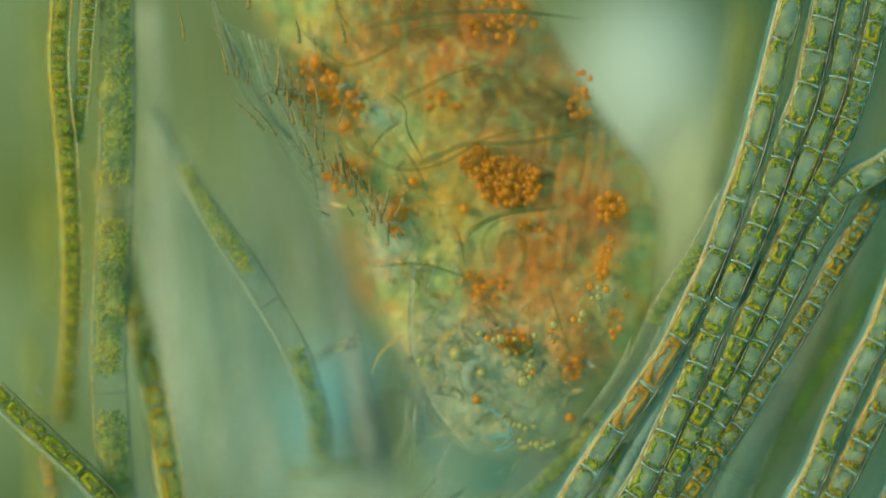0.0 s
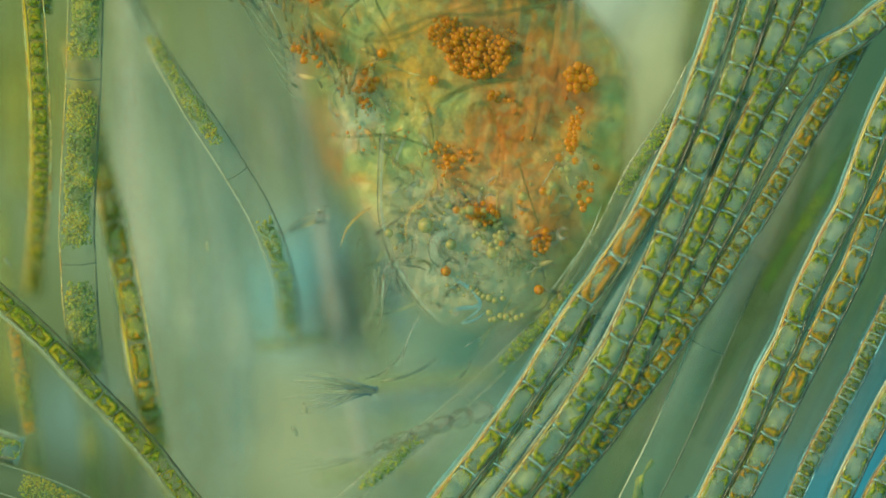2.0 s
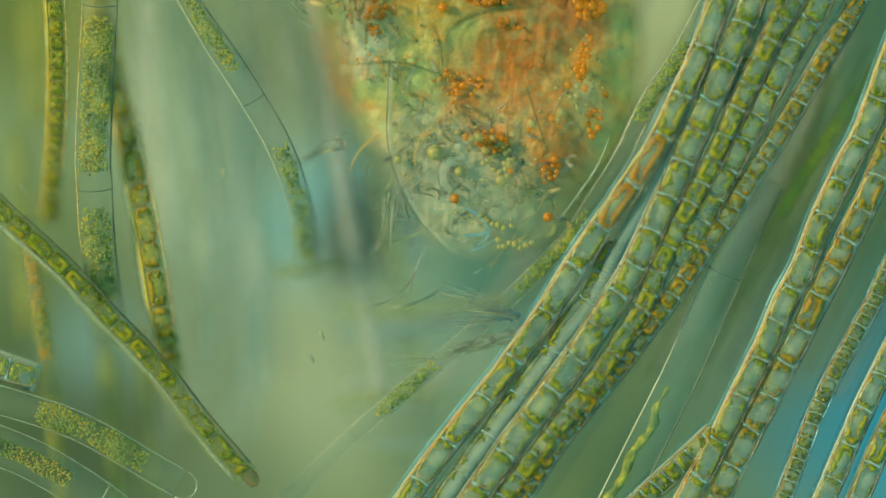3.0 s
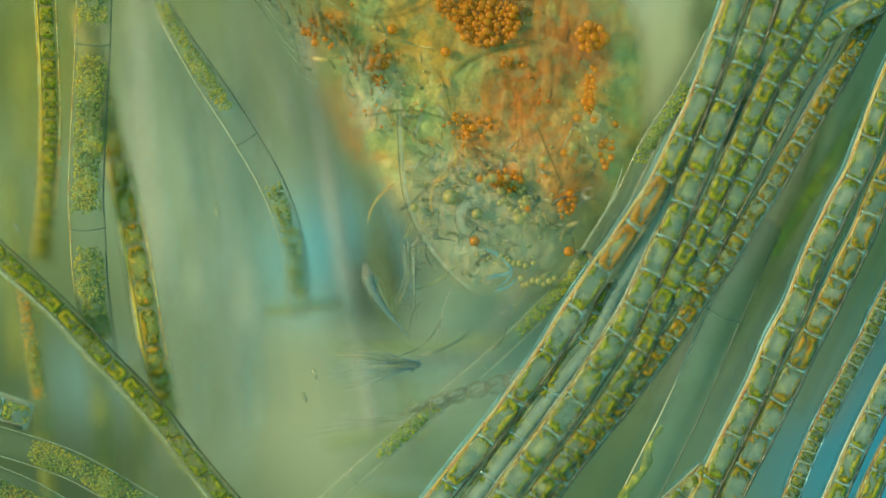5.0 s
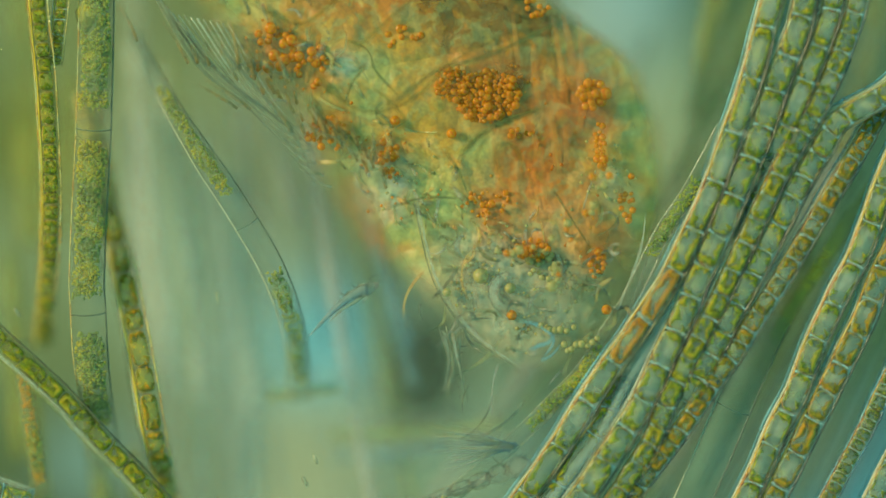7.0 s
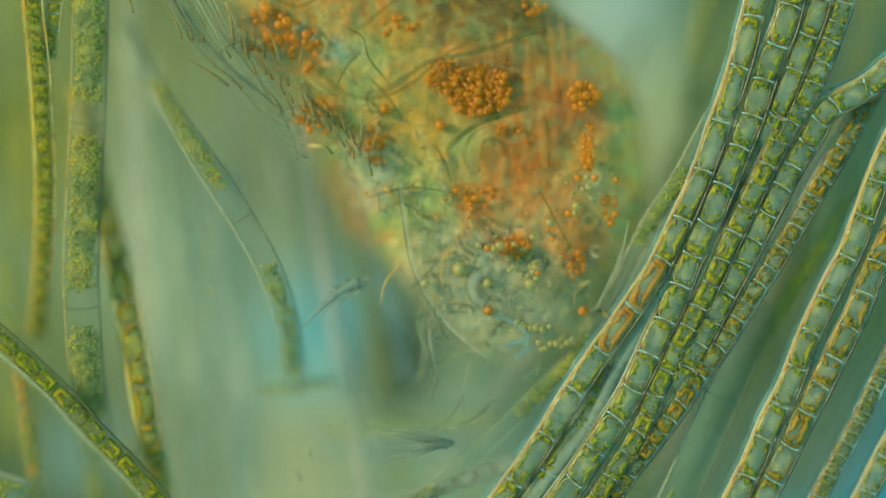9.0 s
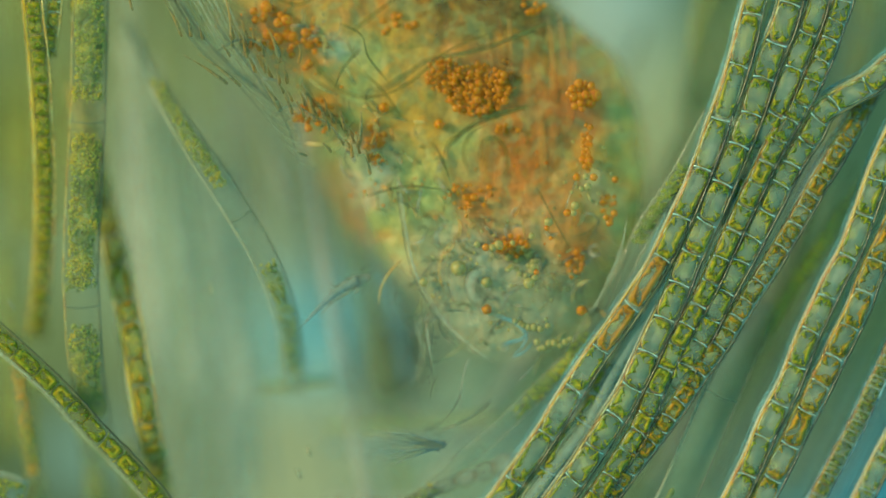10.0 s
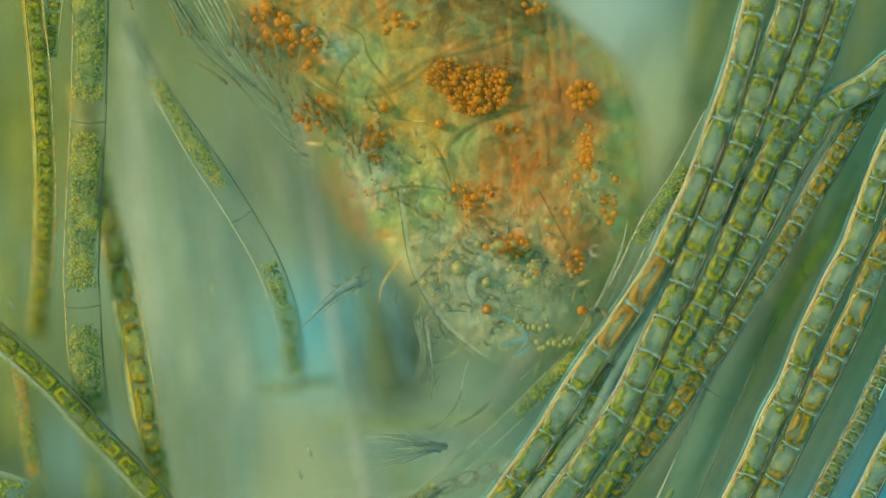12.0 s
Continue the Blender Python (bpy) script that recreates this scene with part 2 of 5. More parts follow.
def ball(centre, r, rings=5, sides=8, squash=1.0):
    verts, faces = [Vector(centre) + Vector((0, 0, r * squash))], []
    for i in range(1, rings):
        a = math.pi * i / rings
        for k in range(sides):
            b = 2 * math.pi * k / sides
            verts.append(Vector(centre) + Vector((r * math.sin(a) * math.cos(b), r * math.sin(a) * math.sin(b), r * squash * math.cos(a))))
    verts.append(Vector(centre) - Vector((0, 0, r * squash)))
    for k in range(sides):
        faces.append((0, 1 + k, 1 + (k + 1) % sides))
        for i in range(rings - 2):
            a, b = 1 + i * sides + k, 1 + i * sides + (k + 1) % sides
            faces.append((a, a + sides, b + sides, b))
        e = 1 + (rings - 2) * sides
        faces.append((e + k, len(verts) - 1, e + (k + 1) % sides))
    return verts, faces


def lump(size, rough=0.25, freq=2.0, seed=0, level=4):
    """An uneven rounded mass of the given half sizes."""
    bm = bmesh.new()
    bmesh.ops.create_icosphere(bm, subdivisions=level, radius=1)
    for v in bm.verts:
        d = v.co.normalized()
        w = noise.fractal(d * freq + Vector((seed * 3.7, seed, 0)), 0.8, 2.0, 4)
        v.co = Vector((d.x * size[0], d.y * size[1], d.z * size[2])) * (1 + rough * w)
    for f in bm.faces:
        f.smooth = True
    return bm


# ---- the field under the specimen ----
def field_material():
    m = bpy.data.materials.new("field_of_view")
    m.use_nodes = True
    n, l = m.node_tree.nodes, m.node_tree.links
    p = n["Principled BSDF"]
    p.inputs["Roughness"].default_value = 0.9
    p.inputs["Specular IOR Level"].default_value = 0.1
    co = n.new("ShaderNodeTexCoord")
    big = n.new("ShaderNodeTexNoise")
    big.inputs["Scale"].default_value, big.inputs["Detail"].default_value = 0.9, 3
    l.new(co.outputs["Object"], big.inputs["Vector"])
    ramp = n.new("ShaderNodeValToRGB")
    ramp.color_ramp.elements[0].position, ramp.color_ramp.elements[1].position = 0.35, 0.65
    ramp.color_ramp.elements[0].color, ramp.color_ramp.elements[1].color = (0.10, 0.135, 0.065, 1), (0.15, 0.20, 0.12, 1)
    l.new(big.outputs["Fac"], ramp.inputs[0])
    colour = ramp.outputs[0]
    # soft blue, pale and dark pools, each at its own place on the slide
    # the pale ones near (1200, 250) paint light over the animal's cast shadow
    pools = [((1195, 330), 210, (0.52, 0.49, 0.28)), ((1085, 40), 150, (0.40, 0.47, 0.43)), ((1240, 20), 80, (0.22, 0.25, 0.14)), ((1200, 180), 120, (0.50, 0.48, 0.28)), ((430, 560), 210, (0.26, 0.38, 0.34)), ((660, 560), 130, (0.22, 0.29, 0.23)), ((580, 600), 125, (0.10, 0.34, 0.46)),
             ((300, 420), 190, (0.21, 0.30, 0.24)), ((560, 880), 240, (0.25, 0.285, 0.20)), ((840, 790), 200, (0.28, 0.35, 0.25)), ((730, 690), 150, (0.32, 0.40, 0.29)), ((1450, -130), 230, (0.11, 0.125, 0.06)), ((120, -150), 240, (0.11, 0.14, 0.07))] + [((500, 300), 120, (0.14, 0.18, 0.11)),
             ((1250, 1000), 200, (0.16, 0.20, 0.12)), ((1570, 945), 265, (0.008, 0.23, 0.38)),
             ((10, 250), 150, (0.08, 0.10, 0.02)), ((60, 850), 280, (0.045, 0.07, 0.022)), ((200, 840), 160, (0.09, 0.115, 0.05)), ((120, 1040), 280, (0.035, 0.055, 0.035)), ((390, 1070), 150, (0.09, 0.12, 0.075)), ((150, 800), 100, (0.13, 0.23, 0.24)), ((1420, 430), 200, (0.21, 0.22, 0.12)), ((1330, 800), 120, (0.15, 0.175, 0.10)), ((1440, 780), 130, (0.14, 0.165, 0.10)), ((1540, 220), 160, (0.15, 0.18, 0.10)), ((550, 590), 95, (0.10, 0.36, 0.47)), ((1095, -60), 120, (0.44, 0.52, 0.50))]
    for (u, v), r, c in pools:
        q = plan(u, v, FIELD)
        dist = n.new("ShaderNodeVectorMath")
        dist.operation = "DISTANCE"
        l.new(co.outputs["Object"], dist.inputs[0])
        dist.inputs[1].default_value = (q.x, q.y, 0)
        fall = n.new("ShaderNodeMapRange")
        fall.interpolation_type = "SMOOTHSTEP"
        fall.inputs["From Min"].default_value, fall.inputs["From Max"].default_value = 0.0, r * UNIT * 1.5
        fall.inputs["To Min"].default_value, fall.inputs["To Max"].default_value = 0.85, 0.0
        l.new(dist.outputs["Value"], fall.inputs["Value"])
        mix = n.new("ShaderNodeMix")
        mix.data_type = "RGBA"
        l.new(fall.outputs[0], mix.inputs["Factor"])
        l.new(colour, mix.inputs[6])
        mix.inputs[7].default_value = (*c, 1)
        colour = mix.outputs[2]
    l.new(colour, p.inputs["Base Color"])
    return m


FIELD = -1.7


def slide():
    bm = bmesh.new()
    bmesh.ops.create_grid(bm, x_segments=8, y_segments=8, size=60)
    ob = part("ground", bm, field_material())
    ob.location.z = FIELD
    tagged(ob, "grey-green water film on a glass microscope slide", "slide", kind="structure")


slide()


# ---- green filaments ----
def rounded_ring(length, width, tube, power=5.0, steps=28):
    pts = []
    for i in range(steps):
        a = 2 * math.pi * i / steps
        c, s = math.cos(a), math.sin(a)
        pts.append(Vector((length / 2 * math.copysign(abs(c) ** (2 / power), c), width / 2 * math.copysign(abs(s) ** (2 / power), s), 0)))
    verts, faces = [], []
    for i, q in enumerate(pts):
        t = (pts[(i + 1) % steps] - pts[i - 1]).normalized()
        out = t.cross(Vector((0, 0, 1)))
        for k in range(6):
            a = 2 * math.pi * k / 6
            verts.append(q + out * math.cos(a) * tube + Vector((0, 0, math.sin(a) * tube * 2.2)))
    for i in range(steps):
        for k in range(6):
            j = (i + 1) % steps
            faces.append((i * 6 + k, i * 6 + (k + 1) % 6, j * 6 + (k + 1) % 6, j * 6 + k))
    return verts, faces


def pillow(length, width, depth, power=4.0, nu=14, nv=8):
    verts, faces = [], []

    def f(c, e):
        return math.copysign(abs(c) ** e, c)
    for i in range(nv + 1):
        b = -math.pi / 2 + math.pi * i / nv
        for k in range(nu):
            a = 2 * math.pi * k / nu
            verts.append(Vector((length / 2 * f(math.cos(a), 2 / power) * f(math.cos(b), 0.6), width / 2 * f(math.sin(a), 2 / power) * f(math.cos(b), 0.6), depth / 2 * f(math.sin(b), 1.0))))
    for i in range(nv):
        for k in range(nu):
            faces.append((i * nu + k, i * nu + (k + 1) % nu, (i + 1) * nu + (k + 1) % nu, (i + 1) * nu + k))
    return verts, faces


RATIOS = (0.8, 1.1, 1.4, 1.7, 2.1, 2.6)


def blob(centre, r, seed):
    """A small uneven clump."""
    verts, faces = ball(centre, r, 3, 5, 0.7)
    for v in verts:
        v += Vector((noise.noise(v * 9 + Vector((seed, 0, 0))), noise.noise(v * 9 + Vector((0, seed, 0))), noise.noise(v * 9 + Vector((0, 0, seed))))) * r * 0.8
    return verts, faces


def chloroplast(ratio, rnd, amount):
    """An uneven lining of the walls of a cell of width 1, thickest at its ends, with fine grains on it."""
    shift, steps, verts, faces = rnd.uniform(0, 99), 64, [], []
    heavy = rnd.choice((0.0, math.pi))

    def rim(a, inset):
        c, d = math.cos(a), math.sin(a)
        return (ratio / 2 - 0.07 - inset) * math.copysign(abs(c) ** 0.42, c), (0.42 - inset) * math.copysign(abs(d) ** 0.42, d)

    def depth(a):
        q = noise.noise(Vector((math.cos(a) * 1.6 + shift, math.sin(a) * 1.6, shift))) + 0.5 * noise.noise(Vector((math.cos(a) * 5, math.sin(a) * 5 + shift, 0)))
        return max(0.0, min(0.36, (0.10 * amount + 0.01 + 0.62 * q + 0.15 * math.cos(a - heavy)) * (0.65 + 0.5 * amount)))
    for i in range(steps):
        a = 2 * math.pi * i / steps
        w = depth(a)
        for inset, z in ((0.0, 0.02), (0.25 * w, 0.2 + 0.3 * w), (0.65 * w, 0.2 + 0.4 * w), (w, 0.06)):
            x, y = rim(a, inset)
            q = Vector((x, y, z))
            verts.append(q + Vector((noise.noise(q * 13), noise.noise(q * 13 + Vector((5, 0, 0))), noise.noise(q * 11 + Vector((0, 9, 0))))) * 0.05)
    for i in range(steps):
        if depth(2 * math.pi * i / steps) + depth(2 * math.pi * (i + 1) / steps) < 0.02:
            continue
        for k in range(3):
            p, q = i * 4 + k, (i + 1) % steps * 4 + k
            faces.append((p, q, q + 1, p + 1))
    pieces = [(verts, faces)]
    for k in range(int(30 + 75 * amount)):
        a = rnd.uniform(0, 6.283)
        if depth(a) < 0.01 and k % 3:
            continue
        x, y = rim(a, depth(a) * rnd.random() * 1.15)
        pieces.append(blob((x, y, rnd.uniform(0.2, 0.34)), rnd.uniform(0.02, 0.05), k))
    return merged(pieces)


rnd = random.Random(4)
CELL, RING, GREEN = {}, {}, {}
for ratio in RATIOS:
    CELL[ratio] = mesh_of("cell", *pillow(ratio * 0.97, 0.96, 0.6))
    RING[ratio] = mesh_of("cell_wall", *rounded_ring(ratio * 0.94, 0.93, 0.036, 3.6, 36))
    GREEN[ratio] = [mesh_of("chloroplast", *chloroplast(ratio, rnd, a)) for a in (0.2, 0.4, 0.6, 0.8, 1.1, 1.4, 1.7, 2.1)]
BAR = mesh_of("cross_wall", *sweep([Vector((0.05 - 0.20 * (k / 10) ** 2, k / 10, 0.12)) for k in range(-5, 6)], lambda t: 0.028 * (0.8 + 0.7 * abs(2 * t - 1)), 6, 1.6))


def spread(path, w, r, ratios):
    """Places of the cross walls of a filament whose cells are of uneven length."""
    out, s, total = [0], 0.0, 0.02 * (len(path) - 1)
    while s < total - 0.3 * w:
        s += r.choice(ratios) * w * r.uniform(0.93, 1.05)
        out.append(min(int(s / 0.02), len(path) - 1))
    return out


def chain(label, points, width, seed, ratios=RATIOS[:5], sap=SAP, wall=CELL_EDGE, green=CHLORO, sheath=LIT_EDGE_GOLD, group="filaments of the bundle", edge=0.22, sheath_cool=None, z=0.0, jacket=None, fill=(0, 6), core=0.94, amber=None, cuts=None, septum=SEPTUM, outer=PALE_WALL, cool=COOL_FRINGE):
    """A filament of single cells end to end, each with its wall and its chloroplasts; cuts: the levels of its cross walls."""
    r = random.Random(seed)
    path = curve_through([plan(q[0], q[1], z + (q[2] if len(q) > 2 else 0)) for q in points], 0.02)
    n, w = len(path), width * UNIT
    home = path[n // 2]
    top = thing("algal_filament", label, "alga", group, home)
    sheath_cool = sheath_cool or SHADED_EDGE
    jacket = jacket or SHEATH
    part("jacket", mesh_of("jacket", *sweep([q - home - Vector((0, 0, 0.3 * w)) for q in path[::2]], w * 0.60, 12, 0.35, 0.1, seed)), jacket, top)
    if cuts:
        level = [441 - q.y / UNIT for q in path]
        marks = [min(range(n), key=lambda i: abs(level[i] - c)) for c in cuts]
    else:
        marks = spread(path, w, r, ratios)

    def heading(i, reach=4):
        return (path[min(i + reach, n - 1)] - path[max(i - reach, 0)]).normalized()
    for i, j in zip(marks, marks[1:]):
        if j - i < 0.3 * w / 0.02:
            continue
        length, mid = (path[j] - path[i]).length, (i + j) // 2
        t = (path[j] - path[i]).normalized()
        ratio = min(RATIOS, key=lambda q: abs(q - length / w))
        size = w * core * r.uniform(0.97, 1.03)
        m = Matrix.Translation((path[i] + path[j]) / 2 * 0.5 + path[mid] * 0.5 - home + Vector((0, 0, r.uniform(-1, 1) * w * 0.03))) @ Matrix.Rotation(math.atan2(t.y, t.x) + r.uniform(-0.03, 0.03), 4, "Z") @ Matrix.Rotation(-math.asin(t.z), 4, "Y") @ Matrix.Diagonal((length / ratio, size, size, 1))
        cell = part_shared("cell", CELL[ratio], sap, top, m)
        part_shared("cell_wall", RING[ratio], wall, cell)
        rich = amber and amber[0] < mid / n < amber[1]
        part_shared("chloroplast", GREEN[ratio][7] if rich else r.choice(GREEN[ratio][fill[0]:fill[1]]), AMBER if rich else green, cell, Matrix.Diagonal((r.choice((-1, 1)), r.choice((-1, 1)), 1, 1)))["kind"] = "stuff"
    for i in marks[1:-1]:
        t = heading(i)
        m = Matrix.Translation(path[i] - home) @ Matrix.Rotation(math.atan2(t.y, t.x) + r.uniform(-0.16, 0.16), 4, "Z") @ Matrix.Diagonal((w * r.choice((-1, -1, 1)), w * 0.9, w, 1))
        part_shared("cross_wall", BAR, septum, top, m)
    # light painted in: blue, pale and golden lines on the lit side, dark opposite
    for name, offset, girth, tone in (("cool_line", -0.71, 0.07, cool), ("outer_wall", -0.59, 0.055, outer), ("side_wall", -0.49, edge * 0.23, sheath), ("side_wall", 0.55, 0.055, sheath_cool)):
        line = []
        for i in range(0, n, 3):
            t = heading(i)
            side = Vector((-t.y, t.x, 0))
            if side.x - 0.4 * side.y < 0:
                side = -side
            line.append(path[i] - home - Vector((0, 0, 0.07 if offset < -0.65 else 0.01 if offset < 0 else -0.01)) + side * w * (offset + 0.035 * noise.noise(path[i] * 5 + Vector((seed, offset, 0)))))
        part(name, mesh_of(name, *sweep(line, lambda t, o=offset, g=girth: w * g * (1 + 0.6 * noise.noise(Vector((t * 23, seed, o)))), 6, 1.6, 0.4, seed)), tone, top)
    return top


def part_shared(name, me, material, parent, m=None):
    """One more object on a shared mesh, with a material of its own."""
    ob = new(name, me)
    ob.parent = parent
    if not me.materials:
        me.materials.append(material)
    ob.material_slots[0].link, ob.material_slots[0].material = "OBJECT", material
    if m is not None:
        ob.matrix_basis = m
    return ob


def tube_filament(label, points, width, seed, stretches=(), septa=(), wall=CLEAR_WALL, sap=CLEAR_SAP, line=0.05, grain=(0.0045, 0.0095), group="clear filaments", z=0.0, green=GRANULE, density=1.0, taper=1.0, left_wall=None, cap=False, core_width=1.0):
    """A wide clear filament: tube of sap, two thin side walls, cross walls, and stretches packed with green granules."""
    r = random.Random(seed)
    step = 0.02
    path = curve_through([plan(q[0], q[1], z + (q[2] if len(q) > 2 else 0)) for q in points], step)
    n = len(path)
    origin = path[n // 2]
    w = width * UNIT
    top = thing("algal_filament", label, "alga", group, origin)
    local = [q - origin for q in path]

    def girth(i):
        return w * (taper + (1 - taper) * min(1, 2.5 * i / (n - 1)))
    part("sap_tube", mesh_of("sap_tube", *sweep(local[::2], lambda t: girth(t * (n - 1)) * 0.5, 14)), sap, top)

    def across(i):
        t = (path[min(i + 1, n - 1)] - path[max(i - 1, 0)]).normalized()
        return Vector((-t.y, t.x, 0)), t
    # where left_wall is given, it paints the lit side and wall the shaded
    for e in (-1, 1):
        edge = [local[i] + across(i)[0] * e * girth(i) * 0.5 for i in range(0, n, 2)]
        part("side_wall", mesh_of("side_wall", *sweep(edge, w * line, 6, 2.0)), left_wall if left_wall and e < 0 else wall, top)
    if cap:
        side, t = across(n - 1)
        tip = [local[-1] + side * w * 0.5 * math.cos(a) + t * w * 0.55 * math.sin(a) for a in np.linspace(0, math.pi, 13)]
        part("end_wall", mesh_of("end_wall", *sweep(tip, w * line, 6, 2.0)), wall, top)
    for f in septa:
        i = int(f * (n - 1))
        side, t = across(i)
        bar = [local[i] + side * w * k / 10 + t * w * 0.06 * (1 - (k / 5) ** 2) for k in range(-5, 6)]
        part("cross_wall", mesh_of("cross_wall", *sweep(bar, w * line * 0.9, 6, 3.0)), wall, top)
    for a, b in stretches:
        core = [local[i] - Vector((0, 0, 0.1 * w)) for i in range(int(a * (n - 1)), int(b * (n - 1)) + 1, 2)]
        span = int(b * (n - 1)) - int(a * (n - 1))
        part("cytoplasm", mesh_of("cytoplasm", *sweep(core, lambda t: girth(a * (n - 1) + t * span) * 0.43 * core_width * min(1, 0.35 + 6 * t, 0.35 + 6 * (1 - t)), 12, 0.7, 0.6, seed)), CYTOPLASM, top)
        pieces = []
        for k in range(int((b - a) * n * step * w * 6500 * density)):
            i = r.randint(int(a * (n - 1)), int(b * (n - 1)))
            side, t = across(i)
            q = local[i] + side * girth(i) * (0.43 * core_width * r.uniform(-1, 1) * (0.9 + 0.1 * math.sin(0.37 * i + seed))) + t * r.uniform(-0.02, 0.02) + Vector((0, 0, w * r.uniform(0.0, 0.24)))
            pieces.append(ball(q, r.uniform(*grain), 3, 5))
        ob = part("granule_mass", mesh_of("granule_mass", *merged(pieces)), green, top)
        ob["kind"] = "stuff"
    return top


def soft_strand(label, points, width, material, z, seed=0):
    path = curve_through([plan(u, v, z) for u, v in points], 0.06)
    mid = path[len(path) // 2]
    ob = part("algal_strand", mesh_of("algal_strand", *sweep([q - mid for q in path], lambda t: width * UNIT / 2 * (1 - 0.25 * abs(2 * t - 1)), 12, 0.7, 0.25, seed)), material)
    ob.location = mid
    return tagged(ob, label, "alga", "strands deep in the water")


BUNDLE = []


def bundle():
    row = "green alga filament of a single row of box-shaped cells"
    gold = "alga filament with gold-lit edges and green cell contents"
    near = "filaments beside the bundle"
    BUNDLE.append(tube_filament("thin clear filament with short green packed stretches", [(1262, 200, 0.06), (1205, 308, 0.05), (1150, 392, 0.03), (1097, 500), (1052, 570), (1014, 630), (975, 672), (900, 747), (830, 810), (760, 870), (690, 930), (600, 1010, -0.05), (500, 1110, -0.1)], 28, 1,
                  [(0.09, 0.22), (0.38, 0.53), (0.70, 0.80)], (0.31, 0.60, 0.86), green=CHLORO, line=0.05, group="filaments of the bundle"))
    BUNDLE.append(chain(gold, [(1383, -170), (1339, 0), (1309, 117), (1279, 205), (1244, 302), (1190, 423), (1156, 486), (1098, 572), (1044, 647), (1001, 716, -0.01), (969, 768, -0.02), (915, 845, -0.03), (850, 930, -0.03), (770, 1030, -0.03), (720, 1100, -0.03), (650, 1200, -0.03)], 37, 2, z=0.10, fill=(0, 5), amber=(0.43, 0.55), cuts=(-165, -70, 26, 118, 212, 298, 382, 458, 540, 615, 692, 770, 852, 921, 1000, 1070, 1140, 1198)))
    BUNDLE.append(chain(row, [(1440, -170), (1402, 0), (1388, 49), (1364, 105), (1344, 166), (1323, 227), (1296, 288), (1242, 417), (1219, 463), (1190, 538), (1162, 595), (1136, 653), (1110, 705), (1078, 756), (1030, 830), (980, 900), (900, 1005), (840, 1090), (765, 1195)], 42, 3, z=0.10, fill=(0, 4), sheath=WALL_CREAM, cuts=(-168, -112, -54, 7, 76, 137, 200, 258, 325, 390, 447, 505, 566, 625, 682, 739, 793, 846, 906, 961, 1020, 1080, 1138, 1192)))
    BUNDLE.append(chain(row, [(1490, -170), (1452, 0), (1444, 29), (1420, 88), (1398, 146), (1374, 205), (1345, 262, -0.04), (1310, 335, -0.1), (1270, 410, -0.2)], 36, 4, z=0.10, fill=(1, 5), sheath=WALL_CREAM, cuts=(-150, -77, -7, 57, 124, 200, 264, 335, 400)))
    BUNDLE.append(chain("green alga filament of short crowded cells", [(1535, -170), (1495, 0), (1476, 54), (1464, 90), (1432, 161), (1391, 229), (1352, 302), (1300, 411), (1248, 521), (1208, 595), (1179, 653), (1156, 705), (1136, 756), (1090, 830), (1045, 895), (960, 1005), (890, 1095), (815, 1195)], 34, 5, z=0.10, fill=(4, 8), sheath=LIT_EDGE_GOLD, cuts=(-144, -106, -68, -30, 2, 37, 70, 108, 145, 183, 215, 247, 287, 322, 365, 410, 455, 500, 542, 578, 614, 655, 697, 735, 765, 800, 840, 875, 912, 950, 985, 1022, 1060, 1098, 1134, 1170)))
    BUNDLE.append(chain("nearly empty alga filament with a bent upper end", [(1640, 75), (1568, 125), (1554, 141), (1505, 168), (1461, 196), (1440, 236), (1418, 268), (1398, 302), (1328, 437), (1300, 489), (1274, 538), (1251, 584), (1225, 632), (1195, 690)], 38, 6, z=0.09, fill=(0, 2), sheath=WALL_CREAM, cuts=(80, 118, 150, 182, 208, 250, 290, 328, 376, 420, 464, 519, 562, 606, 648, 688)))
    BUNDLE.append(chain("alga filament with dense golden green contents", [(1560, 130, -0.15), (1510, 228, -0.04), (1471, 293), (1440, 345), (1366, 469), (1325, 532), (1282, 601), (1248, 647), (1200, 720), (1140, 800), (1070, 890), (990, 990), (920, 1095), (850, 1200)], 32, 16, RATIOS[:2], green=CHLORO_GOLD, z=0.09, fill=(4, 8)))
    BUNDLE.append(chain("pale alga filament half hidden under the others", [(1085, 640, -0.06), (1047, 728), (1018, 768), (960, 850), (900, 930), (830, 1030), (765, 1120), (720, 1185)], 35, 18, z=0.06, fill=(0, 3), sheath=WALL_CREAM, cuts=(645, 700, 749, 836, 913, 986, 1050, 1115, 1180)))
    # tube added to stand for the pale gap between two rows
    BUNDLE.append(tube_filament("narrow pale blue strip filling the gap between two filaments", [(1275, 300), (1215, 440), (1170, 515), (1130, 590), (1088, 665), (1050, 745), (1000, 810), (940, 890), (870, 985), (800, 1080), (730, 1180)], 32, 17, sap=GAP_TINT, wall=PALE_WALL, line=0.04, group="filaments of the bundle", z=0.05))
    BUNDLE.append(tube_filament("wide empty filament with one cross wall", [(1352, 540, -0.10), (1320, 605, -0.03), (1278, 700), (1240, 790), (1200, 880), (1150, 980), (1090, 1100), (1045, 1190)], 64, 7, [], (0.255,), sap=TEAL_SAP, wall=THIN_DARK, left_wall=LIT_LINE, line=0.021, z=0.04))
    ribbon = curve_through([plan(u, v, 0.045) for u, v in [(1192, 866), (1168, 905), (1158, 945), (1125, 985), (1102, 1040), (1062, 1085)]], 0.012)
    mid = ribbon[len(ribbon) // 2]
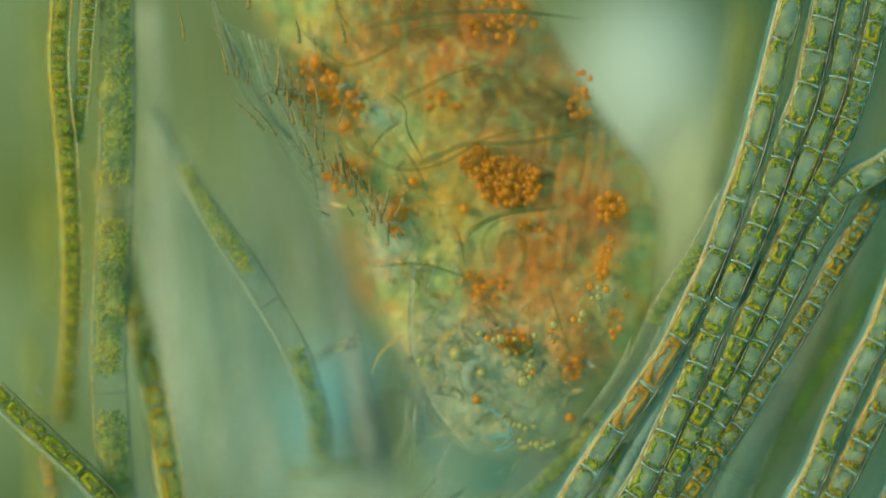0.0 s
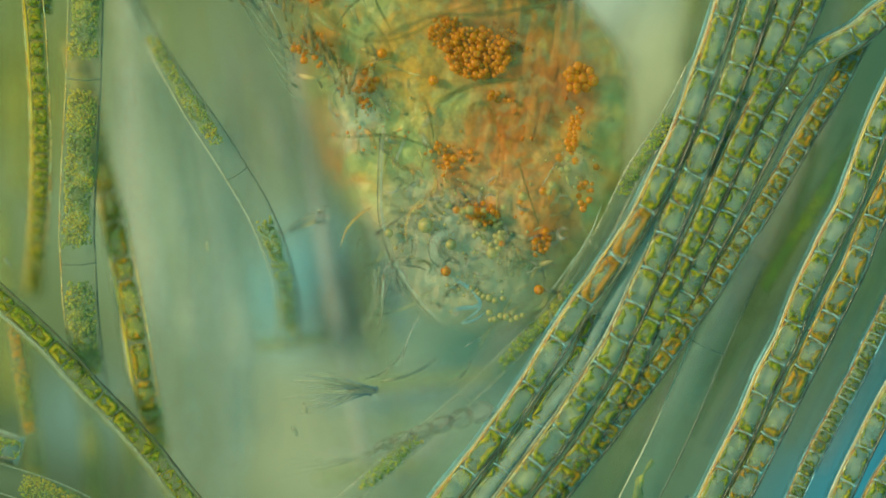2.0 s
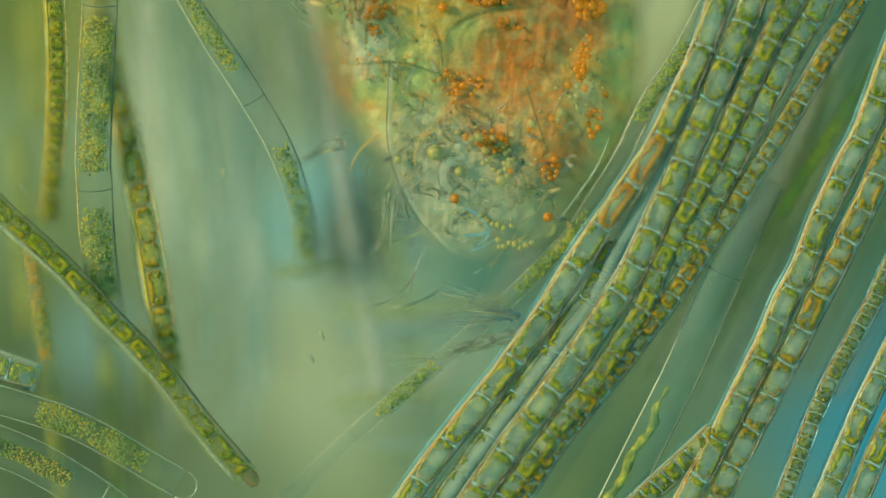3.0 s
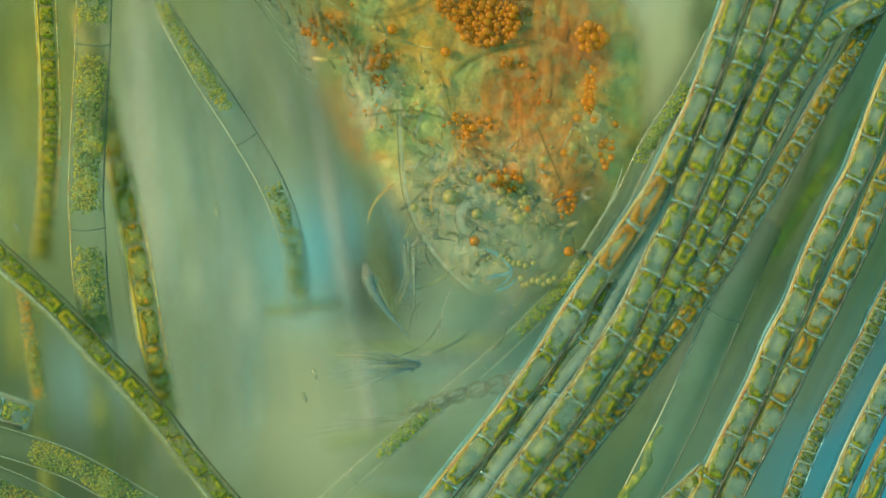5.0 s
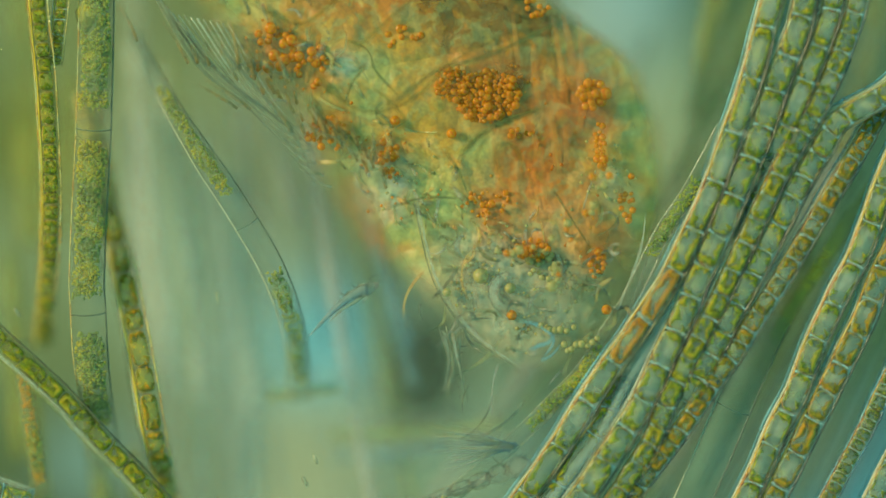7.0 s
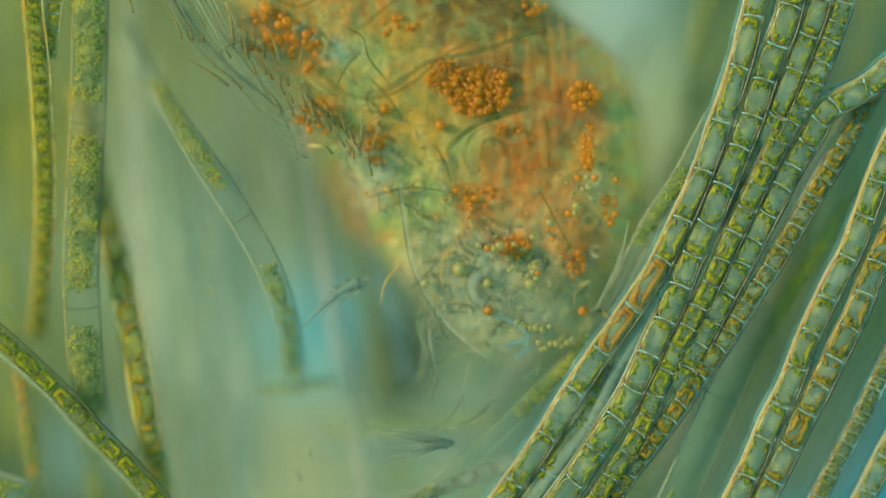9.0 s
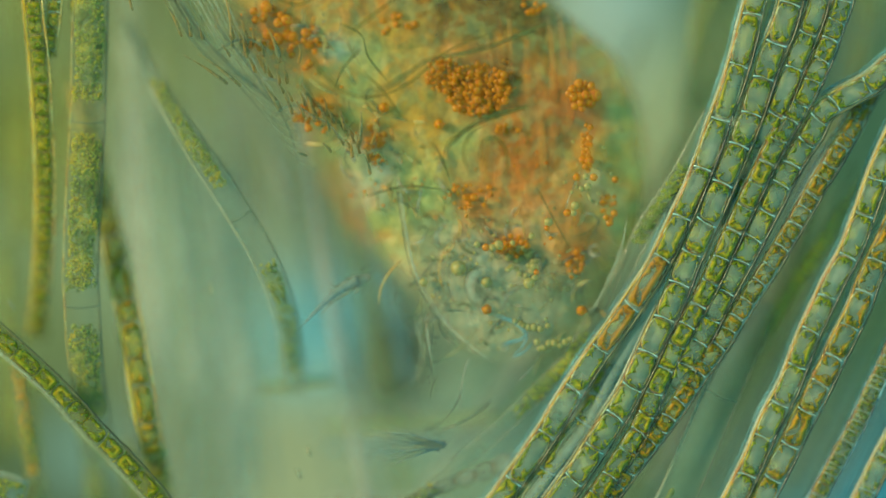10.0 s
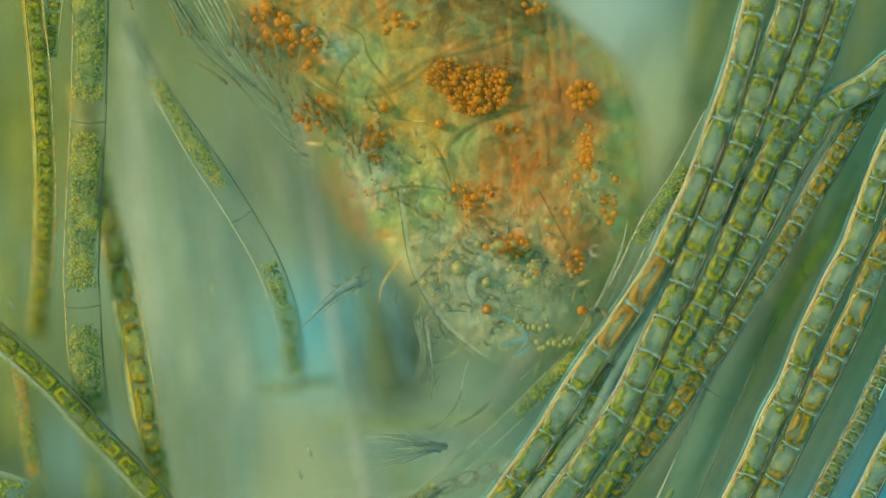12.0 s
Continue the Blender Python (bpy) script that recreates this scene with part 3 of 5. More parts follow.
    strip = part("algal_thread", mesh_of("algal_thread", *sweep([q - mid for q in ribbon], lambda t: UNIT * (2 + 6 * math.sin(math.pi * t) ** 0.6 + 5 * noise.noise(Vector((t * 13, 0, 0)))), 9, 0.7, 0.9, 5)), THREAD)
    strip.location = mid
    BUNDLE.append(strip)
    tagged(strip, "wavy olive green thread inside the empty filament", "alga", near)
    chain(gold, [(1650, 110), (1568, 285), (1515, 429), (1486, 486), (1457, 544), (1426, 613), (1400, 682), (1365, 750), (1330, 830), (1290, 910), (1240, 1010), (1190, 1100), (1140, 1200)], 37, 8, fill=(1, 5), group=near, z=0.08, edge=0.3, cuts=(120, 190, 255, 320, 382, 452, 525, 587, 650, 717, 778, 845, 911, 986, 1050, 1110, 1170))
    chain("short side branch of plump green cells", [(1246, 972), (1205, 1010), (1165, 1046), (1120, 1088), (1078, 1130)], 34, 42, RATIOS[:2], sheath=WALL_CREAM, group=near, z=0.05, fill=(4, 8))
    chain(gold, [(1660, 230), (1590, 390), (1544, 486), (1524, 544), (1495, 601), (1469, 653), (1443, 705), (1417, 756), (1380, 830), (1345, 900), (1300, 985), (1250, 1090), (1200, 1190)], 39, 9, green=CHLORO_GOLD, fill=(1, 7), group=near, z=0.08, edge=0.32, cuts=(235, 290, 345, 402, 461, 520, 578, 632, 682, 729, 789, 846, 906, 966, 1030, 1085, 1140, 1186))
    chain("narrow dark green filament of disc-shaped cells", [(1640, 500), (1570, 647), (1547, 693), (1526, 740), (1480, 825), (1425, 935), (1370, 1080), (1330, 1190)], 27, 10, (0.8,), green=DARK_GREEN, fill=(2, 6), group=near, z=0.05, outer=FRINGE_BLUE, sheath_cool=FRINGE_BLUE)
    chain(row, [(1640, 680), (1568, 810), (1535, 875), (1490, 973), (1440, 1090), (1395, 1190)], 34, 11, group=near, z=0.05, fill=(1, 5), sheath=WALL_CREAM, cuts=(690, 750, 812, 870, 931, 991, 1056, 1120, 1180))
    chain(row, [(1660, 800), (1570, 930), (1515, 1050), (1490, 1110), (1450, 1200)], 34, 12, group=near, z=0.05)


def left_filaments():
    tube_filament("wide clear filament with packed green granules", [(158, -180), (160, 0), (155, 210), (148, 350), (143, 480), (145, 530), (150, 620), (160, 700, -0.08), (172, 800, -0.25)], 62, 20,
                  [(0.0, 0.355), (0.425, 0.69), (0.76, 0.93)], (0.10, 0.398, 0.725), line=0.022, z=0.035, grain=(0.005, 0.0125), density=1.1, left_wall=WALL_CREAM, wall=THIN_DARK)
    chain("golden green filament of small crowded cells", [(62, -180, 0.09), (55, -60, 0.08), (60, 30, 0.07), (70, 120, 0.05), (76, 220, 0.03), (80, 330), (78, 430, -0.05), (73, 500, -0.12), (66, 600, -0.3)], 32, 21, RATIOS[:2], edge=0.3, sap=GOLD_SAP, wall=WALL_CREAM, green=CHLORO, sheath=YELLOW_WALL, sheath_cool=WALL_CREAM, group="filaments at the far side", z=0.0, cool=JACKET, jacket=JACKET, core=0.8, fill=(2, 6), outer=WALL_CREAM, septum=JACKET)
    chain("short golden green filament joining its neighbour", [(112, -180, 0.1), (101, -60, 0.08), (97, 0, 0.06), (92, 50, 0.04), (86, 100, 0.0)], 24, 31, RATIOS[:2], sap=GOLD_SAP, wall=WALL_CREAM, sheath=YELLOW_WALL, sheath_cool=WALL_CREAM, group="filaments at the far side", z=0.0, cool=JACKET, jacket=JACKET, core=0.8, fill=(2, 6))
    chain("dark green filament lying across the others", [(-60, 540), (0, 598), (60, 652), (110, 700), (155, 750), (215, 812), (270, 872), (330, 950), (380, 1010), (416, 1050)], 36, 22, RATIOS[1:3], sap=CYTOPLASM, wall=JACKET, green=CHLORO, sheath=PALE_WALL, sheath_cool=SHADED_EDGE, fill=(4, 8), group="filaments at the far side", z=0.08, cool=JACKET, jacket=JACKET, core=0.82, septum=DARK_GREEN)
    chain("golden green filament with a gold wall and dense cells", [(146, 150, -0.28), (162, 250, -0.24), (186, 370, -0.18), (208, 460, -0.1), (228, 560, -0.02), (245, 650), (260, 740), (275, 815, -0.08), (288, 880, -0.25)], 40, 23, RATIOS[1:4], green=CHLORO_GOLD, sap=GOLD_SAP, wall=WALL_CREAM, sheath=YELLOW_WALL, sheath_cool=WALL_CREAM, edge=0.28, cool=JACKET, jacket=JACKET, group="filaments at the far side", z=0.0, core=0.82, fill=(1, 5), septum=JACKET)
    tube_filament("tapering clear filament with a green granular stretch", [(225, 40, -0.25), (285, 160, -0.08), (340, 250), (390, 325), (432, 392), (468, 455), (497, 525, -0.05), (515, 600, -0.15), (520, 690, -0.3)], 44, 24,
                  [(0.17, 0.46), (0.68, 0.96)], (0.545,), line=0.026, z=0.035, grain=(0.005, 0.0105), taper=0.4, density=0.7, core_width=0.8, left_wall=LIT_LINE, wall=THIN_DARK)
    tube_filament("granular green filament with a rounded end", [(-60, 905), (-21, 915), (100, 954), (181, 995), (245, 1033), (300, 1064)], 50, 25, [(0.30, 0.80)], (), line=0.03, z=0.03, group="filaments at the far side", density=2.0, cap=True)
    tube_filament("wide clear filament with an uneven brown-green strip", [(-60, 982), (-21, 997), (30, 1018), (85, 1048), (140, 1083), (190, 1120)], 70, 26, [(0.02, 0.62)], (0.84,), line=0.02, z=0.03, group="filaments at the far side", density=1.4, green=DARK_GREEN, core_width=0.55)
    tube_filament("faint olive filament with golden granules", [(25, 590, -0.12), (36, 680, -0.05), (44, 740, -0.04), (56, 810, -0.06), (66, 900, -0.15)], 34, 43, [(0.18, 0.8)], (), wall=JACKET, line=0.03, z=0.0, group="filaments at the far side", density=0.8, green=CHLORO_GOLD, core_width=0.8)
    mass_ = part("filament_tip", lump((0.06, 0.04, 0.03), 0.35, 2.5, 8, 4), TIP)
    mass_.matrix_basis = Matrix.Translation(plan(420, 1050, 0.02)) @ Matrix.Rotation(radians(-50), 4, "Z")
    tagged(mass_, "reddish orange tip at the end of a dark filament", "alga", "filaments at the far side")
    chain("rounded end of a clear filament", [(-60, 842), (0, 862), (44, 876)], 42, 27, (1.4,), green=GRANULE, sap=CLEAR_SAP, wall=CLEAR_WALL, sheath=CLEAR_WALL, cool=CLEAR_SAP, group="filaments at the far side", z=0.02)


bundle()
left_filaments()

PALE_GREEN, OLIVE = "blurred pale green strand deep in the water", "blurred olive green strand deep in the water"
for k, (pts, w, m, z) in enumerate([
        ([(230, 150), (260, 500), (320, 950)], 60, PALE, -0.9), ([(330, 200), (380, 560), (400, 980)], 70, PALE, -1.1), ([(270, 100), (330, 500), (350, 900)], 26, PALE, -0.5),
        ([(215, -150), (250, 300), (300, 700)], 40, PALE, -0.6), ([(395, 300), (430, 600), (440, 900)], 34, PALE, -0.6),
        ([(40, 640), (55, 760), (90, 1100)], 36, FAINT, -0.25), ([(20, -150), (40, 200), (50, 420)], 60, FAINT, -0.7), ([(100, -150), (120, 100), (110, 400)], 40, FAINT, -0.6),
        ([(150, 740), (170, 860), (190, 1100)], 40, FAINT, -0.4), ([(5, 430), (20, 620), (30, 800)], 40, FAINT, -0.5)] + [([(220, 780), (240, 900), (250, 1080)], 30, FAINT, -0.4),
        ([(1420, -150), (1250, 200), (1180, 420)], 50, FAINT, -0.9), ([(1600, 300), (1420, 560), (1250, 760)], 50, FAINT, -0.7),
        ([(1450, 330), (1400, 500), (1320, 640)], 26, FAINT, -0.3), ([(1500, 480), (1440, 600), (1330, 790)], 24, FAINT, -0.35), ([(1560, -100), (1530, 60), (1480, 260)], 40, FAINT, -0.4),
        ([(460, 688), (520, 680), (590, 672)], 16, FAINT, -0.3), ([(1290, -160), (1250, 60), (1220, 200)], 40, FAINT, -0.6), ([(1262, -160), (1235, 60), (1205, 260)], 22, FAINT, -0.4)]):
    soft_strand(PALE_GREEN if m is PALE else OLIVE, pts, w, m, z, k)
soft_strand("blurred golden green filament under its neighbours", [(1600, 195), (1548, 300), (1500, 366), (1460, 430), (1405, 512), (1360, 590)], 26, GOLD_SAP, -0.12, 41)
for k in range(12):
    u = 1230 + 34 * k
    soft_strand(OLIVE, [(u + 150, 250 + 9 * k), (u + 20, 560), (u - 130 - 6 * (k % 3), 850 + 20 * (k % 4))], 9 + 5 * (k % 3), (FAINT, HAZE_GREEN, HAZE_LILAC)[k % 3], -0.22 - 0.05 * (k % 4), 200 + k)


def haze():
    """Thin strands out of focus: upright ones on the one side, slanting ones along the bundle, level ones below the animal."""
    r = random.Random(21)
    tones = [(HAZE_BLUE, "thin blurred blue-green strand"), (HAZE_LILAC, "thin blurred grey strand"), (HAZE_GREEN, "thin blurred green strand")]
    for k in range(46):
        m, label = tones[k % 3]
        z, w = r.uniform(-0.95, -0.35), r.uniform(9, 28)
        if k < 20:
            u, v, n = r.uniform(190, 640), r.uniform(-250, 300), r.uniform(500, 900)
            lean = (u - 200) * 0.25 + 40
            pts = [(u, v), (u + lean * 0.4 + r.uniform(-15, 15), v + n / 2), (u + lean, v + n)]
        elif k < 36:
            m, label = tones[1 + k % 2]
            u, v, n = r.uniform(1120, 1560), r.uniform(-300, 500), r.uniform(500, 900)
            pts = [(u, v), (u - n * 0.22 + r.uniform(-15, 15), v + n / 2), (u - n * 0.55, v + n)]
        else:
            u, v, n = r.uniform(420, 760), r.uniform(720, 1050), r.uniform(150, 320)
            pts = [(u, v), (u + n / 2, v - 10 + r.uniform(-15, 15)), (u + n, v - r.uniform(10, 50))]
        soft_strand(label, pts, w, m, z, 60 + k)


haze()


# ---- the animal ----
PIVOT = plan(800, 250)


def place(u, v, z=0.0):
    return plan(u, v, z) - PIVOT


def body_material(name, low, high, flecks):
    """Mottled living tissue: green and yellow ground, with orange, brown and clear grey zones, wrinkled finely."""
    m = bpy.data.materials.new(name)
    m.use_nodes = True
    n, l = m.node_tree.nodes, m.node_tree.links
    p = n["Principled BSDF"]
    p.inputs["Roughness"].default_value, p.inputs["Specular IOR Level"].default_value = 0.42, 0.35
    co = n.new("ShaderNodeTexCoord")

    def noise_node(scale, detail=4, vector=None):
        t = n.new("ShaderNodeTexNoise")
        t.inputs["Scale"].default_value, t.inputs["Detail"].default_value = scale, detail
        l.new(vector or co.outputs["Object"], t.inputs["Vector"])
        return t

    def blend(kind, fac, a, b):
        x = n.new("ShaderNodeMix")
        x.data_type, x.blend_type = "RGBA", kind
        for slot, value in ((0, fac), (6, a), (7, b)):
            if isinstance(value, (int, float)):
                x.inputs[slot].default_value = value
            elif isinstance(value, tuple):
                x.inputs[slot].default_value = (*value, 1)
            else:
                l.new(value, x.inputs[slot])
        return x.outputs[2]
    # the zones' borders wander
    drift = noise_node(3.2, 5)
    centred = n.new("ShaderNodeVectorMath")
    centred.operation = "SUBTRACT"
    centred.inputs[1].default_value = (0.5, 0.5, 0.5)
    l.new(drift.outputs["Color"], centred.inputs[0])
    scaled = n.new("ShaderNodeVectorMath")
    scaled.operation, scaled.inputs["Scale"].default_value = "SCALE", 0.36
    l.new(centred.outputs[0], scaled.inputs[0])
    moved = n.new("ShaderNodeVectorMath")
    l.new(co.outputs["Object"], moved.inputs[0])
    l.new(scaled.outputs[0], moved.inputs[1])
    ramp = n.new("ShaderNodeValToRGB")
    ramp.color_ramp.elements[0].position, ramp.color_ramp.elements[1].position = 0.38, 0.62
    ramp.color_ramp.elements[0].color, ramp.color_ramp.elements[1].color = (0.18, 0.23, 0.075, 1), (0.33, 0.22, 0.025, 1)
    e = ramp.color_ramp.elements.new(0.5)
    e.color = (0.26, 0.26, 0.065, 1)
    l.new(noise_node(5, 5).outputs["Fac"], ramp.inputs[0])
    colour = ramp.outputs[0]
    orange, brown, yellow, green, grey = (0.37, 0.115, 0.003), (0.13, 0.07, 0.007), (0.33, 0.18, 0.018), (0.20, 0.235, 0.07), (0.26, 0.275, 0.19)
    olive, bluish = (0.11, 0.105, 0.02), (0.21, 0.255, 0.20)
    deep, rim = (0.30, 0.08, 0.002), (0.33, 0.24, 0.035)
    zones = [((720, 110), 110, yellow), ((770, 250), 90, yellow), ((930, 80), 125, orange), ((950, 210), 120, orange), ((900, 300), 100, orange), ((975, 340), 80, orange), ((1040, 170), 70, orange),
             ((740, -30), 110, orange), ((980, 60), 130, orange), ((900, -70), 150, orange), ((840, 0), 110, brown), ((870, 150), 60, brown), ((630, -130), 150, brown), ((460, 40), 80, orange), ((545, 95), 55, orange), ((560, 205), 60, orange), ((600, 380), 85, orange), ((670, 250), 45, orange),
             ((700, 330), 85, green), ((640, 130), 65, green), ((1070, 290), 60, yellow), ((830, 250), 45, green), ((880, 545), 190, grey), ((810, 470), 100, grey), ((640, 320), 60, grey),
             ((840, 150), 65, orange)] + [((1015, 430), 60, orange), ((850, 370), 55, orange), ((905, 432), 40, orange), ((1120, 180), 50, yellow), ((600, -60), 120, orange), ((640, -130), 110, brown), ((760, -90), 120, deep), ((775, 25), 70, brown), ((900, 125), 80, deep), ((860, 165), 55, brown), ((1010, 205), 60, deep), ((690, 85), 48, green), ((1025, 25), 40, rim), ((1085, 100), 42, rim), ((1124, 210), 42, rim), ((1138, 320), 46, rim), ((1110, 440), 40, grey), ((650, 272), 45, grey), ((975, 45), 105, olive), ((895, 35), 75, olive), ((700, 60), 60, yellow), ((1065, 425), 42, orange), ((590, 345), 48, orange), ((645, 408), 42, orange), ((622, 262), 30, bluish), ((650, 305), 38, bluish)] + [((605, 95), 34, bluish), ((545, 60), 26, bluish), ((615, 300), 30, green), ((670, 380), 30, green), ((1065, 330), 45, grey), ((760, 330), 50, green), ((715, 160), 60, yellow), ((925, 270), 70, deep), ((800, 0), 75, brown), ((875, 22), 60, brown), ((740, 200), 60, yellow)]
    for (u, v), r, c in zones:
        q = place(u, v, 0)
        dist = n.new("ShaderNodeVectorMath")
        dist.operation = "DISTANCE"
        l.new(moved.outputs[0], dist.inputs[0])
        dist.inputs[1].default_value = q
        fall = n.new("ShaderNodeMapRange")
        fall.interpolation_type = "SMOOTHSTEP"
        fall.inputs["From Min"].default_value, fall.inputs["From Max"].default_value = 0.15 * r * UNIT, r * UNIT * 1.45
        fall.inputs["To Min"].default_value, fall.inputs["To Max"].default_value = 0.88, 0.0
        l.new(dist.outputs["Value"], fall.inputs["Value"])
        colour = blend("MIX", fall.outputs[0], colour, c)
    # small flecks of amber and of grey-green all over
    for scale, low_edge, tone in ((9, 0.52, (0.42, 0.15, 0.006)), (11, 0.50, (0.19, 0.27, 0.11)), (17, 0.56, (0.34, 0.24, 0.03)), (13, 0.58, (0.11, 0.11, 0.03))):
        fleck = n.new("ShaderNodeMapRange")
        fleck.inputs["From Min"].default_value, fleck.inputs["From Max"].default_value, fleck.inputs["To Max"].default_value = low_edge, low_edge + 0.08, flecks
        shifted = n.new("ShaderNodeVectorMath")
        shifted.inputs[1].default_value = (scale * 3.1, scale, 0)
        l.new(moved.outputs[0], shifted.inputs[0])
        l.new(noise_node(scale, 6, shifted.outputs[0]).outputs["Fac"], fleck.inputs["Value"])
        colour = blend("MIX", fleck.outputs[0], colour, tone)
    colour = blend("OVERLAY", 0.36, colour, noise_node(14, 6).outputs["Fac"])
    colour = blend("OVERLAY", 0.36, colour, noise_node(55, 4).outputs["Fac"])
    # fibres in two directions
    strands = []
    for turn, scale in ((0.9, 34), (-0.5, 26)):
        grain = n.new("ShaderNodeMapping")
        grain.inputs["Rotation"].default_value, grain.inputs["Scale"].default_value = (0, 0, turn), (1, 0.14, 1)
        l.new(moved.outputs[0], grain.inputs["Vector"])
        strands.append(noise_node(scale, 3, grain.outputs[0]).outputs["Fac"])
        colour = blend("OVERLAY", 0.22, colour, strands[-1])
    l.new(colour, p.inputs["Base Color"])
    cracks = n.new("ShaderNodeTexVoronoi")
    cracks.feature = "DISTANCE_TO_EDGE"
    cracks.inputs["Scale"].default_value = 5.5
    l.new(moved.outputs[0], cracks.inputs["Vector"])
    crease = n.new("ShaderNodeMapRange")
    crease.inputs["From Max"].default_value = 0.06
    l.new(cracks.outputs["Distance"], crease.inputs["Value"])
    b1 = n.new("ShaderNodeBump")
    b1.inputs["Strength"].default_value, b1.inputs["Distance"].default_value = 0.12, 0.02
    l.new(crease.outputs[0], b1.inputs["Height"])
    b2 = n.new("ShaderNodeBump")
    b2.inputs["Strength"].default_value, b2.inputs["Distance"].default_value = 0.3, 0.012
    l.new(noise_node(42, 6).outputs["Fac"], b2.inputs["Height"])
    l.new(b1.outputs[0], b2.inputs["Normal"])
    for k, fibre in enumerate(strands):
        b3 = n.new("ShaderNodeBump")
        b3.inputs["Strength"].default_value, b3.inputs["Distance"].default_value = 0.18, 0.02
        l.new(fibre, b3.inputs["Height"])
        l.new(b2.outputs[0], b3.inputs["Normal"])
        b2 = b3
    l.new(b2.outputs[0], p.inputs["Normal"])
    fade = n.new("ShaderNodeMapRange")
    fade.inputs["From Min"].default_value, fade.inputs["From Max"].default_value = 0.3, 0.7
    fade.inputs["To Min"].default_value, fade.inputs["To Max"].default_value = low, high
    l.new(noise_node(4, 3).outputs["Fac"], fade.inputs["Value"])
    thin = n.new("ShaderNodeAttribute")
    thin.attribute_name = "thickness"
    product = n.new("ShaderNodeMath")
    product.operation = "MULTIPLY"
    l.new(fade.outputs[0], product.inputs[0])
    l.new(thin.outputs["Fac"], product.inputs[1])
    l.new(product.outputs[0], p.inputs["Alpha"])
    return m


def body_rings(top):
    """The trunk: a flattened, tapering body cut into rings, with a groove between each two."""
    flank = [(110, -690), (-30, -540), (120, -310), (290, -75), (400, 80), (490, 215), (546, 330), (600, 418), (690, 510), (780, 605), (850, 650)]
    other = [(330, -720), (560, -560), (760, -340), (860, -165), (998, 0), (1116, 112), (1160, 262), (1145, 400), (1088, 520), (1045, 600), (960, 655)]
    rows = 250
    left = curve_through([place(u, v) for u, v in flank], 0.004)
    right = curve_through([place(u, v) for u, v in other], 0.004)
    left, right = ([c[int(k * (len(c) - 1) / (rows - 1))] for k in range(rows)] for c in (left, right))
    level = [((left[k] + right[k]) / 2).y + PIVOT.y for k in range(rows)]
    cuts = [0] + [min(range(rows), key=lambda k: abs(level[k] - plan(0, v).y)) for v in (-430, -220, -50, 85, 210, 405)] + [rows - 1]
    tissue, clear = body_material("body_tissue", 0.65, 0.95, 0.34), body_material("head_tissue", 0.28, 0.6, 0.14)
    cols = 110
    for c in range(len(cuts) - 1):
        a, b = cuts[c], cuts[c + 1]
        verts, faces = [], []
        for i in range(a, b + 1):
            groove = 0.006 * math.exp(-(min(i - a, b - i) / 2.2) ** 2) if c < len(cuts) - 2 or i - a < 8 else 0
            width = (right[i] - left[i]).length
            thick = min(0.42, 0.3 * width)
            for k in range(cols + 1):
                t = k / cols
                q = left[i].lerp(right[i], t)
                x = 2 * t - 1
                dome = 1 - abs(x) ** 3
                relief = 0.020 * noise.fractal(q * 4 + Vector((0, 0, 2)), 0.9, 2.1, 3) + 0.007 * noise.noise(q * 12) + 0.007 * noise.noise(q * 26)
                verts.append(q + Vector((0, 0, -0.135 + 0.12 * dome - groove + relief * min(1, 3 * (1 - abs(x))))))
        n_top = len(verts)
        for i in range(a, b + 1):
            for k in range(0, cols + 1):
                t = k / cols
                x = 2 * t - 1
                verts.append(left[i].lerp(right[i], t) + Vector((0, 0, -0.137 - 0.3 * (1 - abs(x) ** 2.6) ** 0.8)))
        w = cols + 1
        m = b - a + 1
        for i in range(m - 1):
            for k in range(cols):
                p = i * w + k
                faces.append((p, p + w, p + w + 1, p + 1))
                p += n_top
                faces.append((p, p + 1, p + w + 1, p + w))
            for k in (0, cols):
                p = i * w + k
                faces.append((p, p + n_top, p + n_top + w, p + w))
        last = c == len(cuts) - 2
        ring = mesh_of("body_ring", verts, faces)
        # thin at the margins, full in the middle
        values = []
        for i in range(m):
            end = min(1, (rows - 1 - a - i) / 14) if last else 1
            start = 1 + 0.8 * max(0, 1 - i / 22) if last else 1
            for k in range(cols + 1):
                x = 2 * k / cols - 1
                values.append(end * start * min(1, (1 - abs(x)) * (3.4 if x < 0 else 9)) ** 1.4)
        layer = ring.attributes.new("thickness", "FLOAT", "POINT")
        layer.data.foreach_set("value", values + [0.4 * q for q in values])
        part("head" if last else "body_ring", ring, clear if last else tissue, top, "clear grey rounded end of the body" if last else "")


JOINTS = {}


